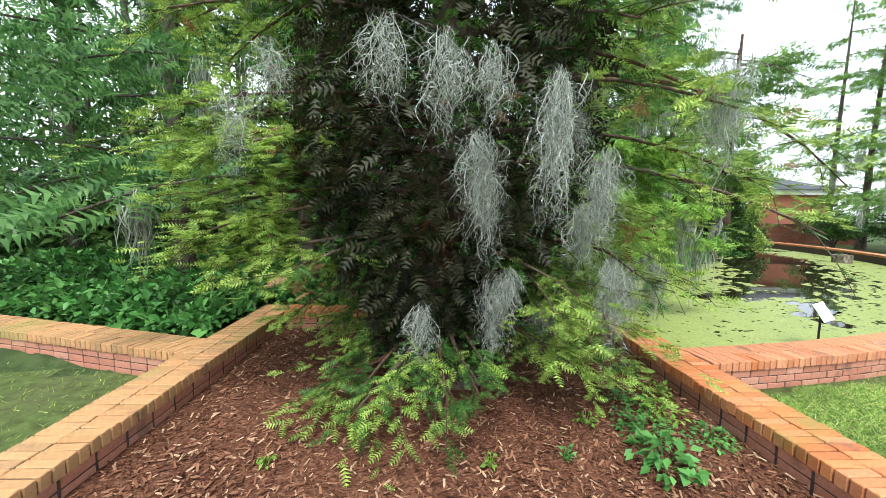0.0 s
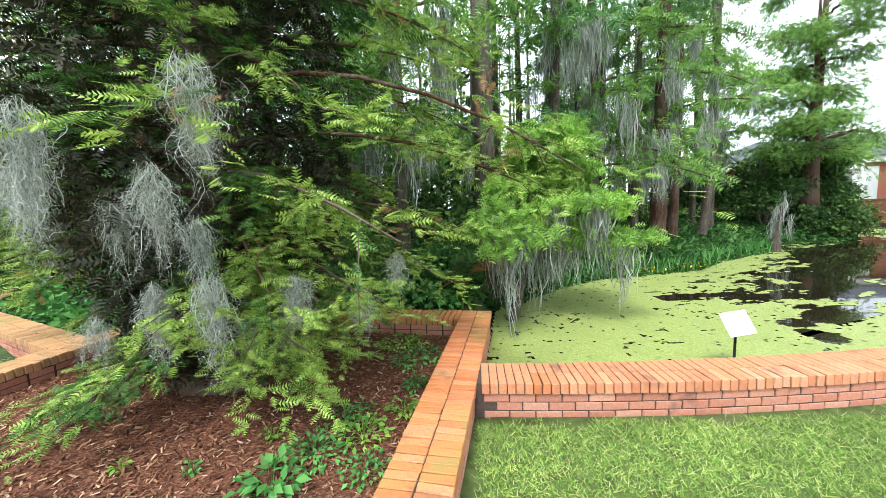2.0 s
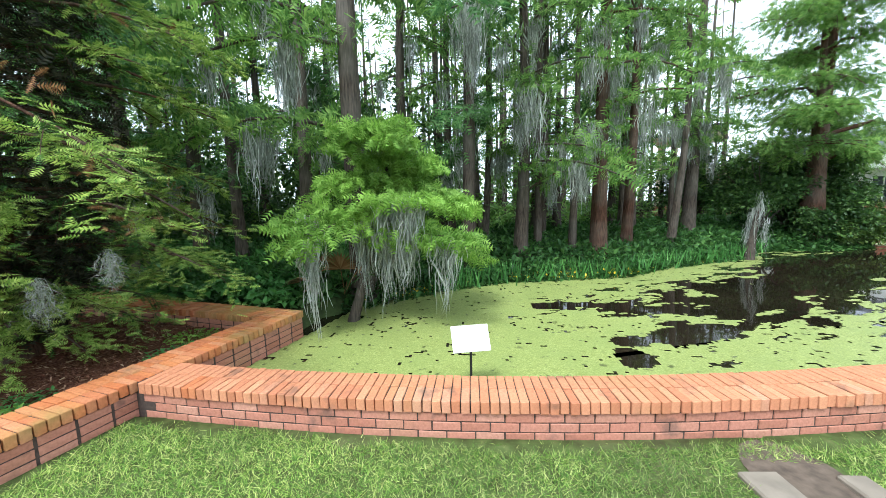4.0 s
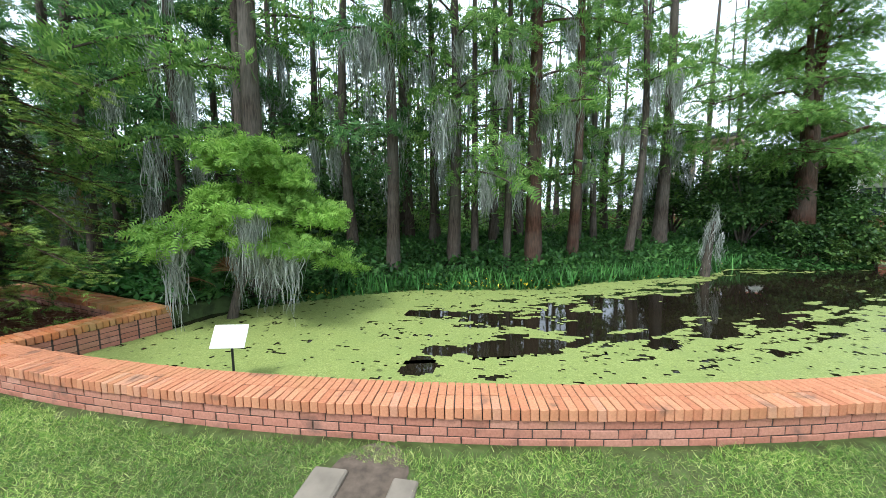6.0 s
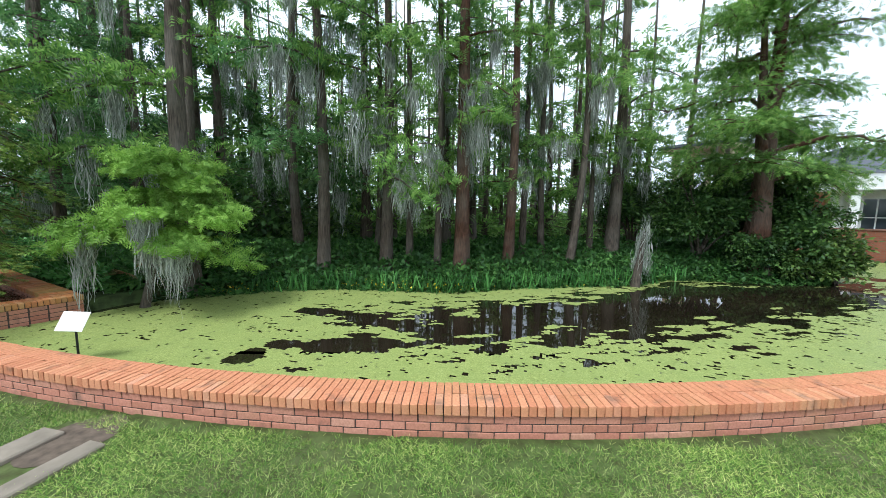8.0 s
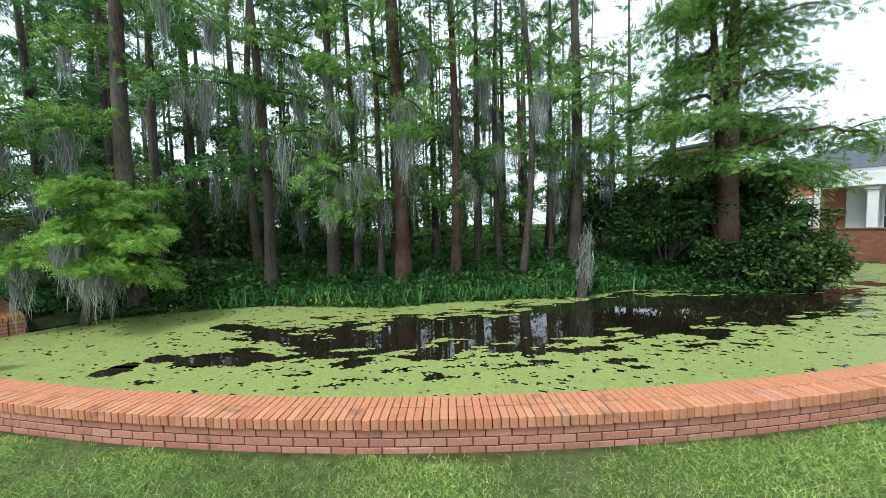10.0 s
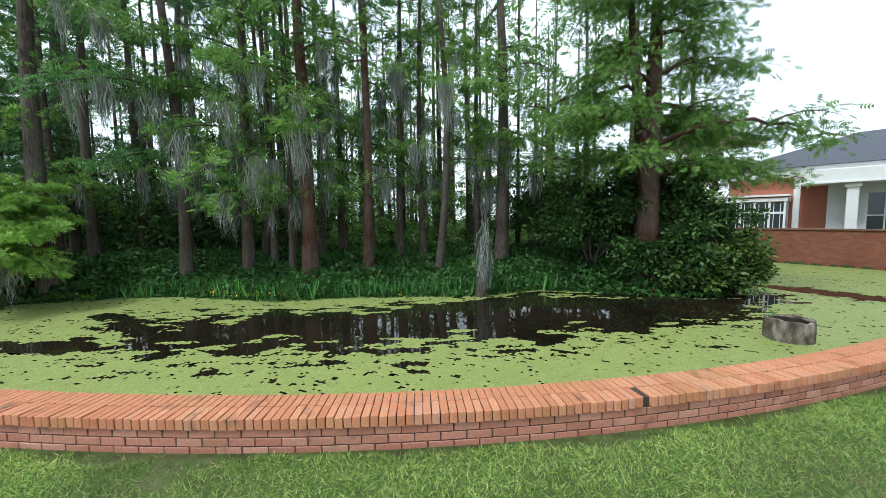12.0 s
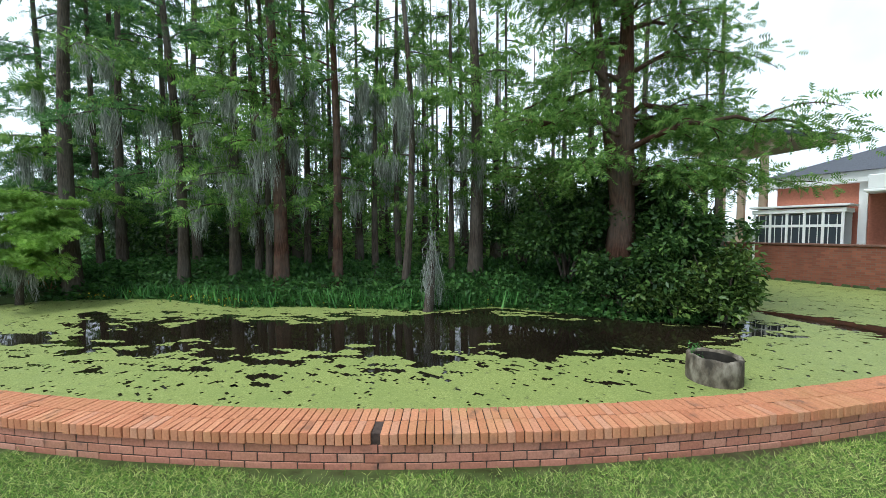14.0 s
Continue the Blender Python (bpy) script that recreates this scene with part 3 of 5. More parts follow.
for k, (sx, rot) in enumerate(((5.79, 0.06), (6.30, 0.03))):
    bm = bmesh.new()
    box(bm, sx, -3.72, 0.012, 0.24 if k == 0 else 0.17, 1.45, 0.05, rot, 0.012)
    tagged(part("stepping_slab", bm, M_SLAB), "worn tan concrete slab sunk in the lawn", "slab", "slabs by the pond wall")
bm = bmesh.new()
bmesh.ops.create_circle(bm, cap_ends=True, segments=24, radius=0.5, matrix=Matrix.Translation((6.0, -3.0, 0.006)) @ Matrix.Diagonal((0.55, 0.7, 1, 1)))
tagged(part("bare_patch", bm, M_DIRT), "bare wet soil between the slabs", "soil", kind="stuff")


# ---- plants ----
def branch_path(rng, start, azim, length, rise, droop, n=6):
    t = np.linspace(0, 1, n)
    d = np.array([math.cos(azim), math.sin(azim), 0])
    side = np.array([-d[1], d[0], 0])
    w = rng.normal(0, 0.06 * length)
    return np.asarray(start) + d * (t * length)[:, None] + side * (w * np.sin(t * 3))[:, None] + np.array([0, 0, 1]) * (rise * length * t - droop * length * t ** 2.2)[:, None]


def moss_clump(rng, pos, length, strands, width, thick=0.010):
    """Strands of hanging moss below pos: bent ribbons, joined."""
    k = 13 if thick < 0.004 else 8
    t = np.linspace(0, 1, k)
    off = rng.normal(size=(strands, 2))
    far = np.minimum(np.hypot(off[:, 0], off[:, 1]) / 2.2, 1.0)
    root = np.asarray(pos) + np.c_[off * width, -0.35 * length * rng.random(strands) ** 1.5 - 0.05 * far]
    ln = length * (0.12 + 0.55 * (1 - far) * rng.random(strands) + 0.12 * rng.random(strands))
    ph, ph2 = rng.random(strands) * 6.3, rng.random(strands) * 6.3
    am, fq = (0.010 + 0.020 * rng.random(strands)) * (1.25 if thick < 0.004 else 1.4), rng.uniform(12, 46, strands) if thick < 0.004 else rng.uniform(5, 14, strands)
    swing = rng.normal(size=(strands, 2)) * 0.05 - off * width * 0.25
    z = root[:, None, 2] - ln[:, None] * t[None]
    x = root[:, None, 0] + swing[:, 0:1] * t[None] + am[:, None] * (np.sin(ph[:, None] + t[None] * (fq * ln)[:, None]) - np.sin(ph)[:, None])
    y = root[:, None, 1] + swing[:, 1:2] * t[None] + am[:, None] * (np.sin(ph2[:, None] + t[None] * (fq * ln)[:, None]) - np.sin(ph2)[:, None])
    mid = np.stack([x, y, z], -1)
    az = rng.random(strands) * 3.14
    prof = np.minimum(1.0, 0.25 + 3.0 * t) * (1.08 - t)
    half = np.stack([np.cos(az), np.sin(az), 0 * az], -1)[:, None] * (thick * prof[None, :, None] * (0.6 + 0.8 * rng.random((strands, 1, 1))))
    v = np.stack([mid - half, mid + half], 2).reshape(-1, 3)
    i = (np.arange(strands)[:, None] * 2 * k + 2 * np.arange(k - 1)[None]).ravel()
    f = np.stack([i, i + 1, i + 3, i + 2], -1)
    if thick > 0.004:
        return v, f
    # short curled side shoots
    m = strands * 9
    who, at = rng.integers(0, strands, m), rng.integers(1, k - 1, m)
    q = np.linspace(0, 1, 4)[None, :, None]
    out = rvec(rng, m) * np.array([1, 1, 0.35])
    shoot = mid[who, at][:, None] + out[:, None] * (rng.uniform(0.015, 0.055, (m, 1, 1)) * q) - np.array([0, 0, 1.0]) * (rng.uniform(0.0, 0.05, (m, 1, 1)) * q ** 2)
    hw = np.cross(out, rvec(rng, m))[:, None] * (0.0021 * (1.1 - q))
    v2 = np.stack([shoot - hw, shoot + hw], 2).reshape(-1, 3)
    j = (np.arange(m)[:, None] * 8 + 2 * np.arange(3)[None]).ravel()
    return join([(v, f), (v2, np.stack([j, j + 1, j + 3, j + 2], -1))])


def cypress(x, y, height, radius, seed, first=2.6, reach=2.6, fronds=3600, leaf=None, size=0.25, moss=5, moss_len=1.3, lean=0.0, bark=None, branches=20, label="", flare=1.6, name="cypress_tree", fluff=0.26):
    rng = np.random.default_rng(seed)
    z0 = float(ground_z(x, y)) - 0.12
    tree = new(name)
    tree.location = (x, y, z0)
    t = np.linspace(0, 1, 14) ** 1.25
    wob = rng.normal(0, 0.11, 2)
    pts = np.stack([lean * height * t + wob[0] * np.sin(t * 5), wob[1] * np.sin(t * 4 + 1), height * t], -1)
    rad = radius * (1 - 0.82 * t) * (1 + (flare - 1) * np.exp(-height * t / 0.55))
    tv, tf = tube(pts, rad, 14, 0.13)
    me = np_mesh("trunk", tv, tf, 4)
    me.shade_smooth()
    link("trunk", me, bark or M_BARK, tree)
    limbs, fp, fa, roots = [], [], [], []
    for k in range(branches):
        zz = first + (height - first) * ((k + rng.random()) / branches) ** 1.05
        f = zz / height
        az = rng.random() * 6.283
        ln = reach * (1.15 - 0.75 * f) * rng.uniform(0.6, 1.2)
        st = np.array([np.interp(zz, pts[:, 2], pts[:, 0]), np.interp(zz, pts[:, 2], pts[:, 1]), zz])
        p = branch_path(rng, st, az, ln, rng.uniform(0.05, 0.35), rng.uniform(0.2, 0.5))
        limbs.append(tube(p, np.linspace(0.16, 0.05, 6) * radius * 1.1 + 0.004, 5))
        roots.append((p, ln))
        m = int(fronds / branches * (0.5 + ln / reach))
        q = rng.random(m) ** 0.75
        idx = q * 5
        i0 = np.minimum(idx.astype(int), 4)
        c = p[i0] + (p[i0 + 1] - p[i0]) * (idx - i0)[:, None]
        spread = 0.10 + 0.235 * ln * np.sin(np.pi * np.clip(q * 0.8 + 0.12, 0, 1))
        off = np.clip(rng.normal(size=(m, 3)), -1.7, 1.7) * np.array([1, 1, fluff]) * spread[:, None] * 0.58
        c = c + off
        out = off + (p[-1] - p[0]) * 0.25
        a = out * np.array([1, 1, 0.2]) + rng.normal(size=(m, 3)) * 0.25
        a[:, 2] -= 0.28
        fp.append(c)
        fa.append(a)
    for lv, lf in limbs:
        link("branch", np_mesh("branch", lv, lf, 4), bark or M_BARK, tree)
    fp, fa = np.concatenate(fp), np.concatenate(fa)
    n = len(fp)
    cv, cf = scatter(*FROND_FAR, fp, fa, np.tile([0, 0, 0.7], (n, 1)) + rng.normal(size=(n, 3)) * 0.8, size * rng.uniform(0.65, 1.3, n))
    link("crown", np_mesh("crown", cv, cf), leaf or M_BALD, tree)
    for _ in range(moss):
        p, ln = roots[rng.integers(0, max(3, int(len(roots) * 0.36)))]
        j = rng.integers(1, 5)
        mv, mf = moss_clump(rng, p[j] + np.array([0, 0, 0.05]), moss_len * rng.uniform(0.6, 1.25), 110, rng.uniform(0.07, 0.15), 0.010)
        link("moss", np_mesh("moss", mv, mf, 4), M_MOSS, tree, "grey hanging moss")
    return tagged(tree, label or "tall bald cypress with a fluted trunk on the pond bank", "tree", "cypress trees on the bank")


SPOTS = [  # x, y, height, radius, fronds
    (-0.5, 4.4, 17.0, 0.19, 3000), (1.95, 1.4, 18.0, 0.27, 4300), (3.85, 3.2, 15.0, 0.21, 2600), (5.2, 4.5, 13.0, 0.22, 1900),
    (6.62, 4.65, 14.0, 0.13, 1500), (7.32, 4.58, 15.0, 0.27, 2600), (8.45, 5.75, 14.0, 0.19, 1900), (8.75, 7.2, 13.0, 0.14, 1700),
    (10.2, 6.8, 14.0, 0.15, 1700), (11.6, 8.3, 14.0, 0.28, 2400),
    (-3.0, 3.4, 18.0, 0.22, 4200), (-5.6, 4.2, 18.0, 0.24, 3800), (-2.2, 7.4, 18.0, 0.2, 3200), (-8.5, 5.5, 16.0, 0.24, 3200), (-1.2, 2.4, 16.0, 0.16, 3400),
    (23.9, 5.9, 14.0, 0.22, 3400), (26.0, 8.4, 15.0, 0.25, 3400), (28.5, 4.8, 15.0, 0.22, 3000), (29.5, 6.8, 14.0, 0.25, 2400), (32.5, 8.6, 14.0, 0.25, 2200),
    (-2.7, 1.3, 16.0, 0.18, 3400), (-4.9, 2.3, 16.0, 0.2, 3400), (25.6, 7.0, 13.0, 0.2, 2600), (27.2, 10.6, 15.0, 0.24, 2800), (30.5, 8.5, 15.0, 0.24, 2600),
]
# M_BALDDARK on the left trees (x < 0): woods shade put into the leaf colour
for k, (x, y, hh, rr, nf) in enumerate(SPOTS):
    cypress(x, y, hh, rr * 0.74, 100 + k, flare=1.4, first=2.5 if k < 10 else 1.8, reach=3.3 if k in (1, 10, 11, 12, 14) or k > 14 else 2.5, fronds=int(nf * 0.66), moss=(7, 11, 12, 10, 7, 13, 8, 12, 8, 9, 7, 3, 2, 3, 4, 5, 4, 2, 1, 1, 3, 2, 4, 3, 2)[k], moss_len=1.7,
            leaf=M_BALDDARK if k in (0, 2, 6, 10, 11, 12, 13, 14, 20, 21) else M_BALD, bark=M_BARKRED if k in (5, 6) else M_BARK, label="tall bald cypress standing past the end of the pond" if k > 14 and x > 20 else "")

for k, (x, y, hh, rr) in enumerate(((5.74, 4.75, 13.0, 0.10), (2.35, 4.5, 14.0, 0.15), (9.35, 7.5, 13.0, 0.10), (4.3, 5.6, 13.0, 0.10), (6.1, 6.4, 14.0, 0.12), (0.2, 2.9, 15.0, 0.15), (10.9, 8.2, 12.0, 0.09))):
    cypress(x, y, hh, rr, 150 + k, flare=1.35, first=2.6, reach=1.9, fronds=620, moss=5, moss_len=1.7, branches=13, label="slender cypress among the larger trunks on the bank")

# the low bright tree that hangs over the water
cypress(1.95, 0.3, 3.5, 0.08, 301, first=1.7, reach=1.9, lean=0.26, fluff=0.22, fronds=7000, leaf=M_SPRING, size=0.15, moss=14, moss_len=1.5, branches=24, label="low bright green cypress leaning over the pond edge")

# the large spreading tree
def spreading_tree(x, y, seed, label):
    rng = np.random.default_rng(seed)
    z0 = float(ground_z(x, y)) - 0.12
    tree = new("spreading_tree")
    tree.location = (x, y, z0)
    right = 0.62                                   # the way in which the long limbs reach over the water
    q = np.linspace(0, 1, 12)
    stems = [np.stack([0.12 * q, 0.05 * np.sin(q * 4), 10.2 * q], -1),
             np.stack([0.05 - 0.75 * q ** 0.8, -0.55 * q ** 0.8, 2.2 + 7.0 * q], -1)]
    for k, (w, r0) in enumerate(zip(stems, (0.36, 0.20))):
        tv, tf = tube(w, r0 * (1.0 - 0.86 * q ** 0.8) * (1 + (0.45 * np.exp(-q * 14) if k == 0 else 0)), 14, 0.12)
        me = np_mesh("trunk", tv, tf, 4)
        me.shade_smooth()
        link("trunk" if k == 0 else "stem", me, M_BARKRED, tree)
    limbs = [(2.9, right + 0.1, 3.9, 0.30, 0.28), (3.7, right - 0.35, 3.4, 0.42, 0.40), (4.4, right + 0.25, 4.1, 0.42, 0.50), (5.3, right - 0.05, 3.2, 0.50, 0.42),
             (3.3, right + 2.9, 2.7, 0.30, 0.35), (6.4, right + 0.4, 2.5, 0.55, 0.35), (4.1, right + 3.5, 2.9, 0.35, 0.40), (5.0, right + 2.6, 2.8, 0.4, 0.4)]
    limbs += [(4.0 + 5.6 * rng.random(), rng.random() * 6.283, rng.uniform(1.3, 2.3), rng.uniform(0.25, 0.55), rng.uniform(0.3, 0.5)) for _ in range(14)]
    limbs += [(rng.uniform(3.0, 6.8), rng.random() * 6.283, rng.uniform(0.8, 1.5), 0.45, 0.35) for _ in range(5)]
    fp, fa, twigs = [], [], []
    for zz, az, ln, rise, droop in limbs:
        st = np.array([0.12 * zz / 10, 0, zz]) if zz < 4 or rng.random() < 0.6 else np.array([np.interp(zz, stems[1][:, 2], stems[1][:, 0]), np.interp(zz, stems[1][:, 2], stems[1][:, 1]), zz])
        p = branch_path(rng, st, az, ln * (1 - 0.045 * max(0, zz - 5)), rise, droop, 10)
        p[1:] += rng.normal(size=(9, 3)) * 0.07
        lv, lf = tube(p, np.linspace(0.085, 0.012, 10) * (0.5 + ln / 9), 7)
        link("limb", np_mesh("limb", lv, lf, 4), M_BARKRED, tree)
        for j in range(int(5 + ln * 2.5)):
            u = rng.uniform(0.25, 1.0)
            i0 = min(int(u * 9), 8)
            c = p[i0] + (p[i0 + 1] - p[i0]) * (u * 9 - i0)
            b2 = branch_path(rng, c, az + rng.choice([-1, 1]) * rng.uniform(0.3, 1.4), rng.uniform(0.6, 1.35), rng.uniform(-0.1, 0.5), rng.uniform(0.2, 0.6), 5)
            twigs.append(tube(b2, np.linspace(0.022, 0.005, 5), 4))
            m = 64
            w = rng.random(m) ** 0.7 * 4
            i1 = np.minimum(w.astype(int), 3)
            cc = b2[i1] + (b2[i1 + 1] - b2[i1]) * (w - i1)[:, None]
            off = np.clip(rng.normal(size=(m, 3)), -1.6, 1.6) * np.array([0.20, 0.20, 0.12])
            fp.append(cc + off)
            a = off * 2 + (b2[-1] - b2[0]) * 0.35 + rng.normal(size=(m, 3)) * 0.2
            a[:, 2] -= 0.22
            fa.append(a)
    tagged(link("twig_growth", np_mesh("twig_growth", *join(twigs), 4), M_BARKRED, tree), kind="stuff")
    fp, fa = np.concatenate(fp), np.concatenate(fa)
    n = len(fp)
    cv, cf = scatter(*FROND_FAR, fp, fa, np.tile([0, 0, 0.7], (n, 1)) + rng.normal(size=(n, 3)) * 0.8, 0.17 * rng.uniform(0.65, 1.3, n))
    link("crown", np_mesh("crown", cv, cf), M_BALD, tree)
    return tagged(tree, label, "tree")


spreading_tree(15.6, 8.35, 401, "large spreading cypress with forked reddish trunk above the shrubs")

# mossy stump at the water's edge
rng = np.random.default_rng(77)
stump = tagged(new("stump"), "leaning dead stump draped in grey moss", "stump")
stump.location = (11.85, 5.75, -0.2)
sp = np.stack([0.16 * np.linspace(0, 1, 8), 0.05 * np.sin(np.linspace(0, 3, 8)), np.linspace(0, 1.6, 8)], -1)
sv, sf = tube(sp, np.linspace(0.13, 0.05, 8), 10, 0.12)
link("trunk", np_mesh("trunk", sv, sf, 4), M_BARK, stump)
for k in range(7):
    mv, mf = moss_clump(rng, sp[6] + rng.normal(size=3) * np.array([0.10, 0.10, 0.30]) + np.array([0, 0, -0.05]), 1.5, 60, 0.055, 0.008)
    link("moss", np_mesh("moss", mv, mf, 4), M_MOSS, stump, "grey hanging moss")

# farther trees, past counting
rng = np.random.default_rng(55)
fx, fy = rng.uniform(-13, 19, 150), rng.uniform(5.5, 25, 150)
ok = (fy > np.interp(fx, BANK_X, BANK_Y) + 4.0) & ((fx < 14) | (fy > 13)) & (fy < 26 - 0.45 * fx)
fx, fy = fx[ok], fy[ok]
tr, fp, fa = [], [], []
for x, y in zip(fx, fy):
    z0, hh, r0 = 0.4, rng.uniform(9, 15), rng.uniform(0.06, 0.15)
    t = np.linspace(0, 1, 7)
    tr.append(tube(np.stack([x + rng.normal(0, 0.15) * t, y + 0 * t, z0 + hh * t], -1), r0 * (1.15 - t) * (1 + 0.6 * np.exp(-t * 12)), 7))
    for _ in range(9):
        zz = 0.9 + (hh - 1) * rng.random() ** 1.9
        az, ln = rng.random() * 6.283, rng.uniform(0.7, 2.0)
        p = branch_path(rng, (x, y, z0 + zz), az, ln, 0.15, 0.35)
        tr.append(tube(p, np.linspace(0.022, 0.006, 6), 4))
        m = 16
        q = rng.random(m)
        c = p[0] + (p[-1] - p[0]) * q[:, None] + rng.normal(size=(m, 3)) * np.array([0.34, 0.34, 0.13])
        fp.append(c)
        fa.append(rng.normal(size=(m, 3)) * np.array([1, 1, 0.35]))
tv, tf = join(tr)
far_me = np_mesh("far_trunks", tv, tf, 4)
far_me.shade_smooth()
woods_ob = tagged(new("far_woods"), "deeper cypress woods of thin trunks behind the pond", "woods", kind="stuff")
tagged(link("trunks", far_me, M_BARK, woods_ob), kind="stuff")
fp, fa = np.concatenate(fp), np.concatenate(fa)
n = len(fp)
n = 7000
bx, by = rng.uniform(-16, 19, n), rng.uniform(9, 27, n)
okb = (by > np.interp(bx, BANK_X, BANK_Y) + 5.0) & (by < 26.5 - 0.55 * (bx - 4.0))
hb = 0.3 + 1.9 * fbm(bx * 0.35, by * 0.35, 91) * rng.random(n)
fp = np.concatenate([fp, np.stack([bx, by, hb], -1)[okb]])
fa = np.concatenate([fa, (rng.normal(size=(n, 3)) * np.array([1, 1, 0.4]))[okb]])
n = len(fp)
cv, cf = scatter(*frond(3, 0.34), fp, fa, np.tile([0, 0, 1.0], (n, 1)) + rng.normal(size=(n, 3)) * 0.5, 0.42 * rng.uniform(0.6, 1.3, n))
tagged(link("foliage", np_mesh("far_foliage", cv, cf), M_BALD, woods_ob), kind="stuff")


def leafy(name, label, category, pos, axis_out, size, material, kind="stuff", parent=None):
    n = len(pos)
    rng = np.random.default_rng(n)
    v, f = scatter(*LEAF, pos, axis_out + rng.normal(size=(n, 3)) * 0.6, np.tile([0, 0, 1.0], (n, 1)) + rng.normal(size=(n, 3)) * 0.5, size * rng.uniform(0.6, 1.35, n))
    return tagged(link(name, np_mesh(name, v, f), material, parent), label, category, kind=kind)


def shrub(x, y, rx, ry, h, seed, leaves, label, size=0.13, mat=None):
    rng = np.random.default_rng(seed)
    z0 = float(ground_z(x, y)) - 0.05
    sh = new("shrub")
    sh.location = (x, y, z0)
    stems = []
    for k in range(9):
        a = rng.random() * 6.283
        tip = np.array([math.cos(a) * rx * 0.7, math.sin(a) * ry * 0.7, h * rng.uniform(0.55, 0.9)])
        t = np.linspace(0, 1, 6)[:, None]
        stems.append(tube(tip * np.c_[t ** 1.3, t ** 1.3, t ** 0.8] + rng.normal(size=(6, 3)) * 0.03, np.linspace(0.045, 0.012, 6), 6))
    for sv, sf in stems:
        link("stem", np_mesh("stem", sv, sf, 4), M_BARK, sh)
    nl = 120
    d = rvec(rng, nl)
    d[:, 2] = np.abs(d[:, 2]) * 1.15 - 0.3
    bulge = 0.55 + 0.85 * np.abs(np.sin(d[:, 0:1] * 3.1 + seed) * np.cos(d[:, 1:2] * 2.7 + 2 * seed + d[:, 2:3] * 2.3))
    lob = d * np.array([rx, ry, h * 0.55]) * rng.uniform(0.55, 1.0, (nl, 1)) * bulge + np.array([0, 0, h * 0.45])
    pick = rng.integers(0, nl, leaves)
    grow = rng.uniform(0.6, 1.4, (nl, 1))[pick]
    off = rvec(rng, leaves) * (rng.random((leaves, 1)) ** 0.5) * np.array([0.15 * rx + 0.14, 0.15 * ry + 0.14, 0.085 * h]) * grow
    p = lob[pick] + off
    ok = p[:, 2] > 0.05
    p, off = p[ok], off[ok]
    n = len(p)
    v, f = scatter(*LEAF, p, off + rng.normal(size=(n, 3)) * 0.12 + np.array([0, 0, -0.03]), np.tile([0, 0, 1.0], (n, 1)) + rng.normal(size=(n, 3)) * 0.6, size * rng.uniform(0.6, 1.3, n))
    link("leaves", np_mesh("leaves", v, f), mat or M_SHRUB, sh)
    return tagged(sh, label, "shrub")


shrub(16.6, 8.9, 1.2, 1.0, 3.0, 501, 14000, "dense dark evergreen shrub overhanging the water")
shrub(14.3, 8.8, 2.0, 1.1, 3.3, 502, 17000, "tall dark evergreen shrub below the spreading cypress")
shrub(15.6, 9.4, 1.5, 1.0, 3.5, 508, 11000, "tall dark evergreen shrub round the cypress trunk")
shrub(17.55, 8.35, 0.7, 0.6, 1.9, 503, 5000, "glossy olive-green shrub drooping onto the pond", mat=M_SHRUBLIT)
shrub(16.75, 7.95, 0.8, 0.45, 1.2, 507, 3500, "glossy olive-green shrub at the waterline", mat=M_SHRUBLIT)
shrub(15.6, 8.0, 0.9, 0.4, 1.5, 509, 4500, "low dark shrub leaning over the water")
shrub(12.5, 9.9, 1.6, 1.3, 3.0, 504, 9000, "dark shrub at the edge of the woods")

shrub(22.9, 8.0, 1.5, 1.2, 2.4, 505, 6000, "dark shrub past the end of the pond wall")
shrub(25.2, 6.0, 1.8, 1.4, 2.6, 506, 6000, "broad shrub past the end of the pond wall")

# undergrowth along the bank
rng = np.random.default_rng(61)
n = 60000
ux = rng.uniform(-9, 18, n)
ud = rng.random(n) ** 1.4 * 6.5 - 0.25
uy = np.interp(ux, BANK_X, BANK_Y) + ud
su, uu = ux * V[0] + uy * V[1], ux * U[0] + uy * U[1]
bedok = (su > SR1 + 0.05) | (uu > UB1 + 0.15) | (su < SL0 - 0.3)
lj = np.stack([ux - ja.x, uy - ja.y], -1)
lok = (su > SL0) | (lj @ np.array([0.475, 0.88]) > 0.55)
ok = bedok & lok & ((su > SR1) | (uu > -1.9))
ux, uy, ud = ux[ok], uy[ok], ud[ok]
gz = ground_z(ux, uy)
hump = 0.12 + 0.50 * fbm(ux * 0.9, uy * 0.9, 31) * np.clip(ud + 0.5, 0.15, 1.0)
uz = gz + hump * rng.random(len(ux)) ** 0.6
leafy("undergrowth", "tangled green leafy undergrowth covering the far bank", "undergrowth", np.stack([ux, uy, uz], -1), np.tile([0, -0.5, 0.25], (len(ux), 1)), 0.15, M_UNDER)

